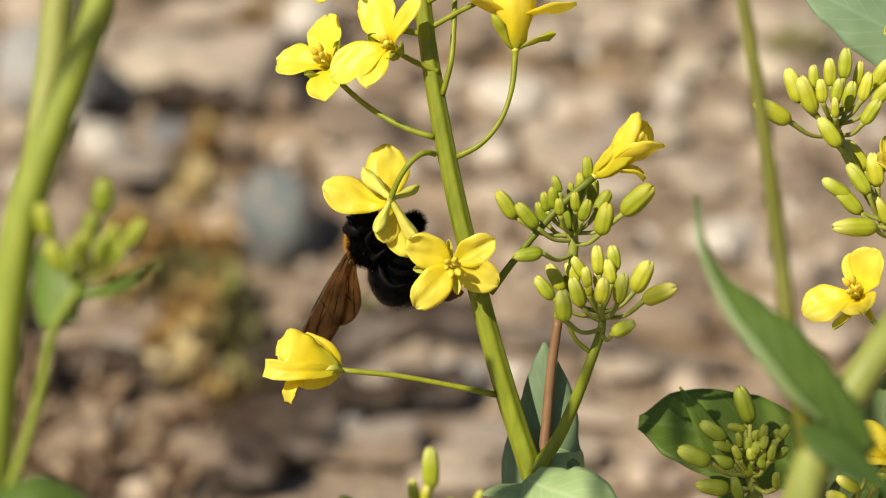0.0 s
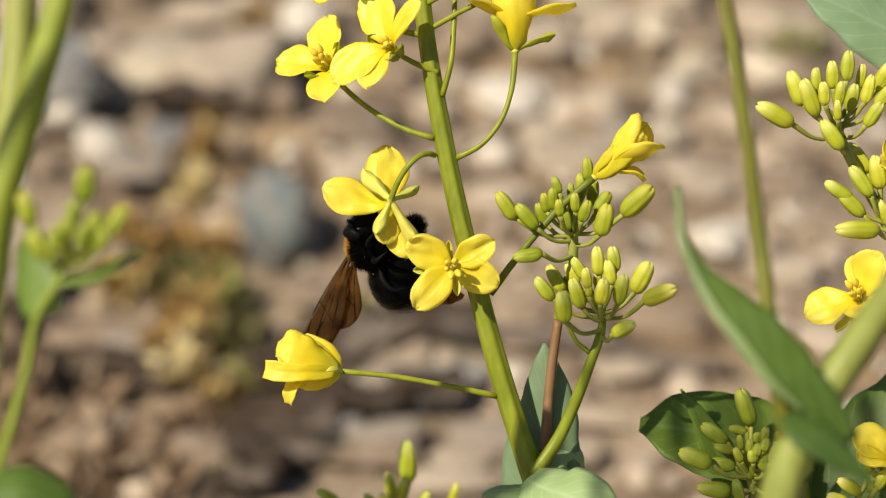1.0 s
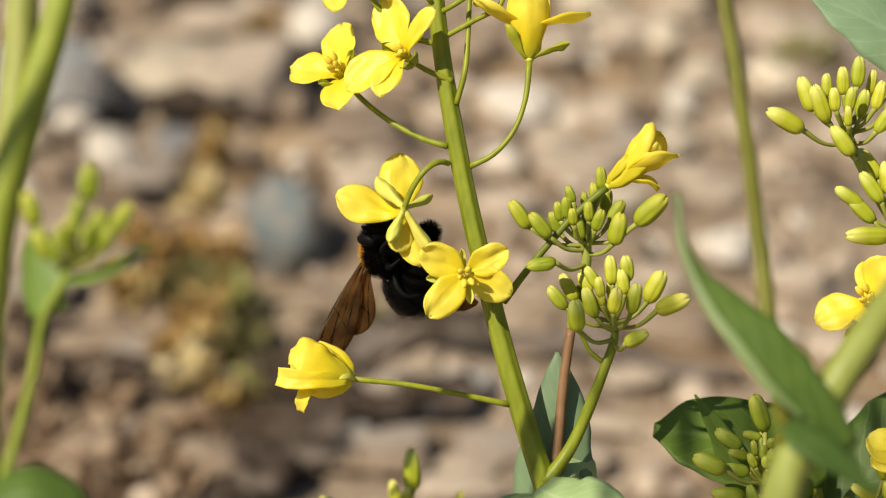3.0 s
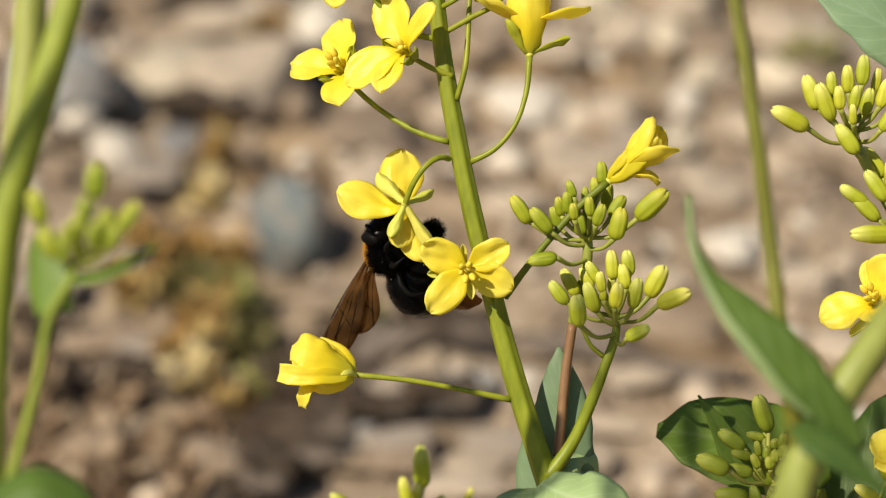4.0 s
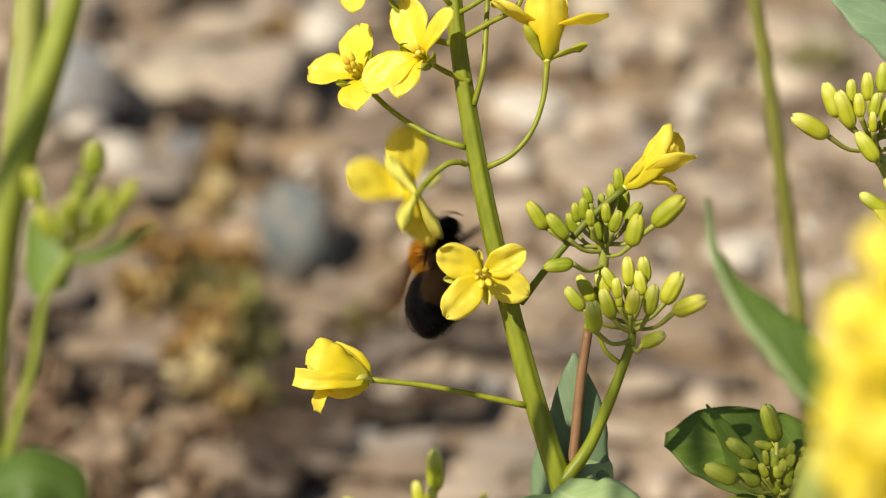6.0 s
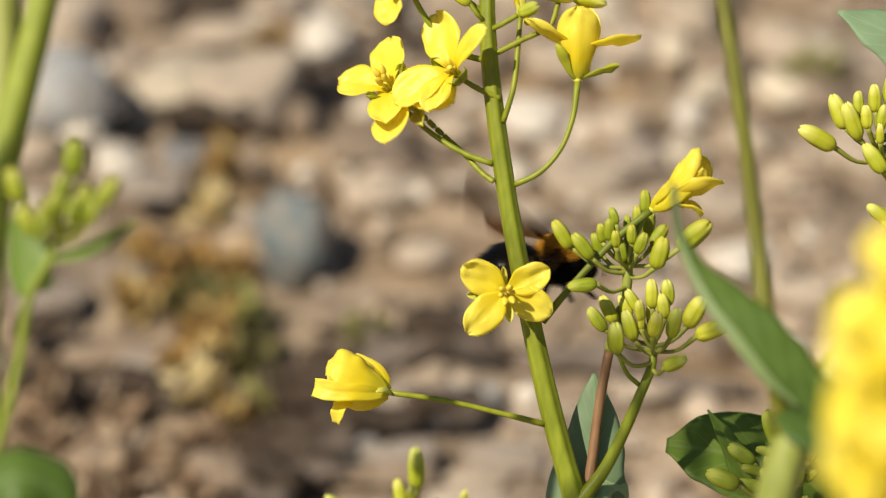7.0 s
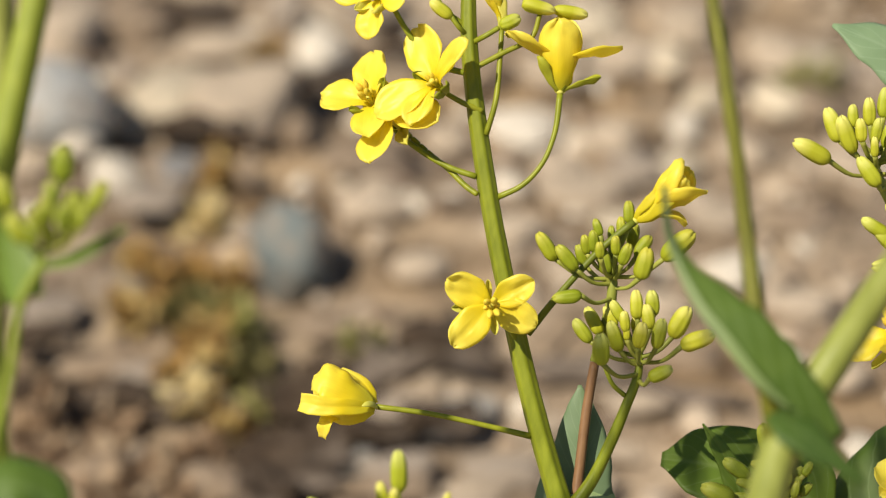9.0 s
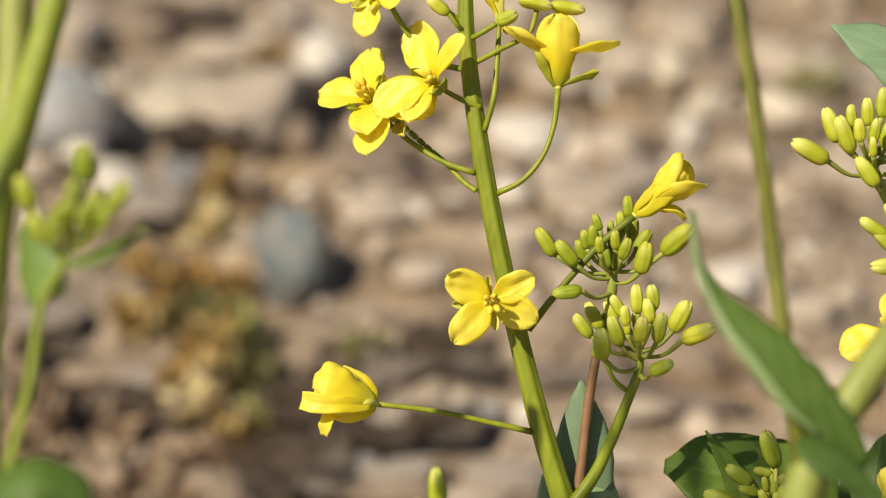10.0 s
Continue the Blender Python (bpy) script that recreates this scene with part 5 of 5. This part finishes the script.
def bee():
    ob = thing("carpenter_bee", "black carpenter bee with golden hair on its back", "bee", (0, 0, 0))
    part("abdomen", blob((-0.0060, 0, -0.0012), (0.0069, 0.0058, 0.0052), 32, 30, 0.03, 0.2), SHELL, ob, "glossy black banded abdomen")
    fringe = part("abdomen_hair", hair((-0.0060, 0, -0.0012), (0.0068, 0.0057, 0.0051), 2200, 0.0006, 2, lambda d: d.x > 0.3), FUR_BLACK, ob)
    tagged(fringe, kind="stuff")
    down = part("abdomen_down", hair((-0.0060, 0, -0.0012), (0.0069, 0.0058, 0.0052), 1300, 0.00028, 7, lambda d: d.x <= 0.3), FUR_BLACK, ob)
    tagged(down, kind="stuff")
    th = part("thorax", blob((0.0030, 0, 0.0004), (0.0042, 0.0043, 0.0040)), FUR_BLACK, ob)
    tagged(part("black_hair", hair((0.0030, 0, 0.0004), (0.0043, 0.0046, 0.0042), 4200, 0.0011, 3, lambda d: d.z < 0.4), FUR_BLACK, th), kind="stuff")
    tagged(part("golden_hair", hair((0.0030, 0, 0.0004), (0.0042, 0.0043, 0.0040), 8000, 0.0011, 4, lambda d: d.z >= 0.35), FUR_GOLD, th), kind="stuff")
    part("thorax_back", blob((0.0030, 0, 0.0014), (0.0034, 0.0034, 0.0032)), FUR_GOLD, th)
    rng, grains = random.Random(12), bmesh.new()
    for i in range(22):
        d = Vector((rng.gauss(0, 1), rng.gauss(0, 1), -abs(rng.gauss(0, 1)))).normalized()
        c, r = ((0.0030, 0, 0.0004), (0.0053, 0.0056, 0.0052)) if i % 2 else ((-0.0060, 0, -0.0012), (0.0071, 0.0060, 0.0054))
        p = Vector((d.x * r[0], d.y * r[1], d.z * r[2])) + Vector(c)
        bmesh.ops.create_icosphere(grains, subdivisions=1, radius=rng.uniform(0.00004, 0.00008), matrix=Matrix.Translation(p))
    tagged(part("pollen", grains, POLLEN, ob, "pale pollen grains in the black hair"), kind="stuff")
    hd = part("head", blob((0.0083, 0, -0.0006), (0.0020, 0.0034, 0.0028)), SHELL, ob)
    tagged(part("head_hair", hair((0.0083, 0, -0.0006), (0.0020, 0.0034, 0.0028), 900, 0.0007, 5, lambda d: True), FUR_BLACK, hd), kind="stuff")
    for s in (1, -1):
        part("eye", blob((0.0086, s * 0.0027, -0.0004), (0.0014, 0.0010, 0.0022), 14, 10), EYE_BLACK, hd)
        part("antenna", tube([Vector((0.0098, s * 0.0009, 0.0002)), Vector((0.0108, s * 0.0014, 0.0004)), Vector((0.0112, s * 0.0022, -0.0008)), Vector((0.0111, s * 0.0028, -0.0022))], [0.00022, 0.00018], 10, 6), SHELL, hd)
        for i, (x, reach, back) in enumerate(((0.0055, 0.0032, 0.0040), (0.0030, 0.0040, 0.0020), (0.0008, 0.0046, -0.0036))):
            hip = Vector((x, s * 0.0024, -0.0026))
            knee = Vector((x + back * 0.4, s * reach, -0.0040))
            heel = Vector((x + back * 0.9, s * (reach + 0.0004), -0.0058))
            toe = Vector((x + back * 1.2, s * reach * 0.7, -0.0072))
            fat = 1.0
            if s == 1 and i == 2:
                # this hind leg is raised and braced against the flower
                knee, heel, toe, fat = Vector((0.0008, 0.0064, -0.0036)), Vector((0.0018, 0.0078, -0.0042)), Vector((0.0040, 0.0074, -0.0060)), 2.6
            lg = part("leg", tube([hip, knee, heel, toe], [0.0005 * fat, 0.0006 * fat, 0.00045 * fat, 0.00016], 16, 8), FUR_BLACK, ob)
            if fat > 1:
                tagged(part("leg_hair", hair(knee.lerp(heel, 0.4), (0.0018, 0.0021, 0.0018), 1600, 0.0011, 8, lambda d: True), FUR_BLACK, lg), kind="stuff")
    fore, hind = wing_mesh(0.0214, 0.0060, 1.0), wing_mesh(0.0135, 0.0052, 2.0)
    fore_veins, hind_veins = veins_mesh(0.0214, 0.0060), veins_mesh(0.0135, 0.0052)
    for side in (1, -1):
        for kind_, me, vm in (("fore", fore, fore_veins), ("hind", hind, hind_veins)):
            wg = part("wing", me, WING, ob, "smoky brown translucent wing")
            tagged(part("wing_vein", vm, SHELL, wg), kind="stuff")
            BEE_PARTS[kind_, side] = wg
    return ob


BEE = bee()


# ---- what moves ----
def swayed(start, pivot, near, du, dv, degrees, closer=0.0):
    """A thing's pose after a shift right, down and closer, and a turn clockwise about a pivot, in the plane of the view."""
    k = (DIST - near * 1e-3) / DIST
    p = at(*pivot, near)
    shift = RIGHT * (du * PER * k) - UP * (dv * PER * k) + (EYE - p).normalized() * closer * 1e-3
    return Matrix.Translation(p + shift) @ Matrix.Rotation(radians(-degrees), 4, NEAR) @ Matrix.Translation(-p) @ start


def sway(ob, pivot, near, rows):
    start = ob.matrix_basis.copy()
    walk(ob, [(r[0], swayed(start, pivot, near, *r[1:])) for r in rows])


def rows_with(times, dx, dy, turns=None, away=None):
    none = [0] * len(times)
    return list(zip(times, dx, dy, turns or none, away or none))


TIMES = [0, 0.5, 1, 1.5, 2, 2.5, 4, 4.5, 5, 5.5, 7, 7.5, 8, 8.5, 9, 9.5, 10]
MIDDLE_ROWS = [(0, 0, 0, 0), (0.5, 1.5, -0.7, -0.08), (1, 1.1, -0.2, -0.04), (1.5, 3.8, 2.9, -0.11), (2, 8.8, 5.2, -0.1), (2.5, 10.2, 4.6, 0.2), (4, 3.7, -6.3, -0.12), (4.5, 2.8, -11.3, -0.27), (5, 5.5, -12.7, -0.29),
               (5.5, 10.9, -10.4, -0.25), (7, 58.7, 13.2, 2.29), (7.5, 73.1, 24.4, 3.24), (8, 69.9, 24.4, 3.41), (8.5, 55.4, 21.7, 2.49), (9, 41.1, 12.7, 1.63), (9.5, 34.8, 0.3, 1.1), (10, 39.5, -3.9, 0.99)]


def between(rows, t):
    for a, b in zip(rows, rows[1:]):
        if a[0] <= t <= b[0]:
            f = (t - a[0]) / (b[0] - a[0])
            f = f * f * (3 - 2 * f) if len(a) == 4 and b[0] - a[0] > 1.2 else f
            return [x + (y - x) * f for x, y in zip(a[1:], b[1:])]
    return list(rows[-1][1:])


def posed(forward, back, place):
    """A pose with x forward and z along the back."""
    x = way(*forward)
    z = way(*back)
    z = (z - x * x.dot(z)).normalized()
    return Matrix.Translation(place) @ Matrix((x, z.cross(x), z)).transposed().to_4x4()


def bee_flight():
    rest = posed((-0.42, 0.68, 0.58), (-0.60, -0.02, -0.80), at(672, 448, -13))
    plant_start = MIDDLE_PLANT.matrix_basis.copy()
    rows = []
    # small moves of its own while it drinks: shift right, shift down, clockwise turn
    own = [(0, 0, 0, 0), (1, 1, 4, 0), (1.5, 1, 4, 0), (2.5, 2, 1, 0), (4, 8, 6, 0), (4.5, 1, 2, 2), (5, -5, -3, 5), (5.5, -6, -5, 6), (5.7, -6, -5, 6)]
    for t in (0, 0.5, 1, 1.5, 2, 2.5, 3, 3.5, 4, 4.5, 5, 5.5, 5.7):
        base = swayed(Matrix.Identity(4), (880, 640), 0, *between(MIDDLE_ROWS, t))
        du, dv, deg = between(own, t)
        rows.append((t, base @ swayed(rest, (690, 350), -9, du, dv, deg)))
    # it lets go, turns about behind the flowers and flies off
    for t, x, y, near, f, b in [(6.0, 735, 455, -14, (0.15, 0.80, -0.3), (-0.75, 0.1, 0.3)), (6.3, 765, 460, -18, (0.6, 0.5, -0.4), (-0.4, 0.8, 0.3)), (6.6, 798, 440, -15, (0.90, 0.35, -0.1), (-0.35, 0.9, -0.25)), (6.8, 846, 424, -13, (0.93, 0.30, 0.05), (-0.3, 0.92, -0.30)),
                                (6.9, 908, 424, -14, (0.97, 0.06, -0.1), (-0.1, 0.86, 0.42)), (7.0, 930, 426, -15, (0.97, 0.06, -0.2), (-0.1, 0.86, 0.46)), (7.1, 990, 412, -17, (0.93, 0.12, -0.3), (-0.15, 0.88, 0.42)), (7.2, 1040, 396, -20, (0.88, 0.2, -0.35), (-0.25, 0.9, 0.35)), (7.3, 1062, 384, -24, (0.84, 0.16, -0.4), (-0.2, 0.9, 0.38)),
                                (7.4, 1174, 329, -28, (0.74, 0.17, -0.55), (-0.2, 0.9, 0.4)), (7.5, 1180, 325, -30, (0.74, 0.20, -0.55), (-0.2, 0.9, 0.4)), (7.6, 1262, 256, -36, (0.74, 0.55, -0.25), (-0.45, 0.65, 0.6)), (7.7, 1316, 172, -42, (0.74, 0.60, -0.15), (-0.45, 0.58, 0.65)), (7.8, 1322, 160, -44, (0.74, 0.60, -0.15), (-0.45, 0.58, 0.65)),
                                (7.9, 1362, 88, -46, (0.62, 0.60, -0.4), (-0.5, 0.7, 0.45)), (8.0, 1378, 66, -46, (0.58, 0.56, -0.55), (-0.5, 0.7, 0.45)), (8.1, 1408, -48, -48, (0.55, 0.6, -0.55), (-0.5, 0.7, 0.45)), (8.2, 1450, -190, -60, (0.55, 0.6, -0.55), (-0.5, 0.7, 0.45)), (8.4, 1510, -400, -90, (0.55, 0.6, -0.55), (-0.5, 0.7, 0.45)),
                                (9.0, 1750, -1000, -160, (0.55, 0.6, -0.55), (-0.5, 0.7, 0.45)), (10.0, 2200, -2200, -300, (0.55, 0.6, -0.55), (-0.5, 0.7, 0.45))]:
        rows.append((t, posed(f, b, at(x, y, near))))
    walk(BEE, rows)
    inside = rest.inverted().to_3x3()
    for (kind_, side), wg in BEE_PARTS.items():
        hinge = Vector((0.0038 if kind_ == "fore" else 0.0020, side * 0.0030, 0.0030))
        # at rest: the near pair slants down to one side, the far pair lies back behind the body
        if side == -1:
            d = inside @ way(-0.47 if kind_ == "fore" else -0.33, -0.86, 0.15)
        else:
            d = inside @ way(0.81 if kind_ == "fore" else 0.74, -0.58, -0.05)
        n_ = inside @ way(0.3, 0.05, 1) if side == -1 else inside @ way(0.1, 0.5, 0.8)
        n_ = (n_ - d * d.dot(n_)).normalized()
        if side == -1:
            n_ = -n_
        still = Matrix.Translation(hinge) @ Matrix((d, n_.cross(d), n_)).transposed().to_4x4()
        out = [(0, still), (4.4, still), (4.8, still @ pose(0, 0, 0, 0, 0, -2 * side)), (5.7, still @ pose(0, 0, 0, 0, 0, -3 * side))]

        def beat(angle):
            dd = Vector((-0.85 if kind_ == "fore" else -1.0, side * math.cos(radians(angle)), math.sin(radians(angle)))).normalized()
            lead = Vector((1, 0, 0))
            lead = (lead - dd * dd.dot(lead)).normalized()
            return Matrix.Translation(hinge) @ Matrix((dd, lead, dd.cross(lead))).transposed().to_4x4()
        up = still.to_quaternion().slerp(beat(20).to_quaternion(), 0.5).to_matrix().to_4x4()
        out.append((5.8, Matrix.Translation(hinge) @ up))
        # quick beats, now and then a shorter one
        for k, f in enumerate([*range(178, 225, 2), *range(225, 240, 2), *range(240, 261, 2)]):
            out.append(((f - 1) / FPS, beat((58, -26)[k % 2])))
        out.append((10.0, beat(20)))
        walk(wg, out)


def spring_up():
    """The bent flower swings upwards once the bee has gone, and settles."""
    o = MIDDLE_PLANT.matrix_basis.translation
    start = HANGING.matrix_basis.copy()
    centre = start.translation.copy()
    end_turn = way(-0.12, -0.40, -0.92).rotation_difference(way(-0.48, 0.60, 0.62))
    end_turn = Matrix.Rotation(radians(-66), 3, way(-0.48, 0.60, 0.62)).to_quaternion() @ end_turn
    steps = [(0, 0), (5.7, 0), (5.95, 0.05), (6.1, 0.45), (6.25, 0.85), (6.4, 1.15), (6.6, 1.26), (6.85, 1.3), (7.0, 1.26), (7.2, 1.08), (7.4, 1.0), (7.6, 1.02), (7.9, 1.16), (8.2, 1.22), (9, 1.2), (10, 1.26)]
    rows = []
    for t, f in steps:
        line = [a.lerp(b, f) - NEAR * (0.002 * math.sin(math.pi * min(f, 1))) * (i / 14) for i, (a, b) in enumerate(zip(ARCH, SPRUNG))]
        q = Matrix.Identity(3).to_quaternion().slerp(end_turn, min(f, 1.0)).to_matrix().to_4x4()
        rows.append((t, line, Matrix.Translation(line[-1] - o) @ q @ Matrix.Translation(-centre) @ start))
    walk(HANGING, [(t, m) for t, line, m in rows])
    for k, piece in enumerate(STALK_PIECES):
        walk(piece, [(t, Matrix.Translation(line[k] - o) @ basis(way(0.1, 0.1, 1), line[k + 1] - line[k])) for t, line, m in rows])


def motions():
    spring_up()
    bee_flight()
    sway(MIDDLE_PLANT, (880, 640), 0, MIDDLE_ROWS)
    sway(SIDE_PLANT, (1500, 300), -2, rows_with(TIMES, [0, 1.5, 5.6, 9, 11, 9.4, 8.6, 9.7, 17, 24, 49, 52, 50, 48, 47, 42, 40], [0, 0.5, 2.6, 2.6, 5, 2.3, -3.8, -7.8, -6, -4, 6, 9, 12, 14, 8, 3, -1]))
    sway(LOW_PLANT, (1300, 800), -5, rows_with(TIMES, [0, 1, 3, 6, 11, 14, 11, 12, 12, 13, 21, 24, 22, 19, 19, 19, 20], [0, 1, 2, 2.5, 2, 0, -1, -1, 2, 5, 1, -2, 0, 6, 4, 3, 7]))
    sway(LEAFY_PLANT, (1400, 700), 90, rows_with(TIMES, [0, -18, -34, -44, -50, -50, -38, -26, -8, 0, -70, -81, -82, -89, -80, -60, -35], [0, -10, -20, -26, -21, -22, -20, -21, -20, -18, -64, -79, -79, -79, -83, -70, -48]))
    sway(THICK_STEMS, (60, 300), 100, rows_with(TIMES, [0, -25, -52, -68, -69, -65, -60, -60, -64, -69, -99, -108, -102, -99, -95, -93, -84], [0, -1, -2, -5, -10, -13, -14, -17, -19, -21, -38, -48, -53, -56, -60, -63, -69], [0, -1.5, -3, -3.5, -3.5, -3.5, -3, -2.8, -2.5, -2.5, -6, -7.5, -7.5, -8, -8, -6.5, -4.5]))
    sway(BUD_PLANT, (100, 560), 104, rows_with(TIMES, [0, -13, -29, -41, -39, -36, -30, -34, -34, -44, -71, -83, -81, -75, -80, -74, -47], [0, -9, -22, -29, -32, -35, -34, -48, -61, -68, -92, -94, -97, -95, -100, -105, -109], [0, -0.3, -0.5, -1.5, -2.2, -1.8, -1.7, -2.2, -2.0, -1.5, -2.9, -4.2, -3.9, -2.5, -4, -4.6, -4], [0, 0, 1, 1, 2, 2, 5, 6, 7, 8, 9, 9, 10, 10, 11, 11, 12]))
    sway(BUD_TIP_PLANT, (760, 830), 45, rows_with(TIMES, [0, -26, -40, -29, -38, -47, -37, -10, 6, -10, -53, -76, -53, -58, -77, -48, -14], [0, -7, -14, -19, -16, -10, -18, -19, -19, -16, -38, -42, -53, -56, -55, -52, -34]))
    sway(NEAR_BLOSSOM, (1640, 600), 196, [(0, 150, 0, 0), (3.5, 110, 0, 0), (4.4, 80, 60, 0), (4.7, 55, 64, 0), (5, 0, 64, 0), (5.3, -22, 62, 0), (5.5, -42, 60, 0), (5.7, -58, 58, 0), (6.2, -72, 56, 0), (6.8, -62, 52, 0), (7.0, -58, 50, 0), (7.2, -30, 46, 0), (7.4, -26, 42, 0), (7.6, -10, 36, 0), (7.8, 40, 30, 0), (8.0, 100, 20, 0), (8.4, 160, -30, 0), (10, 190, -40, 0)])


motions()
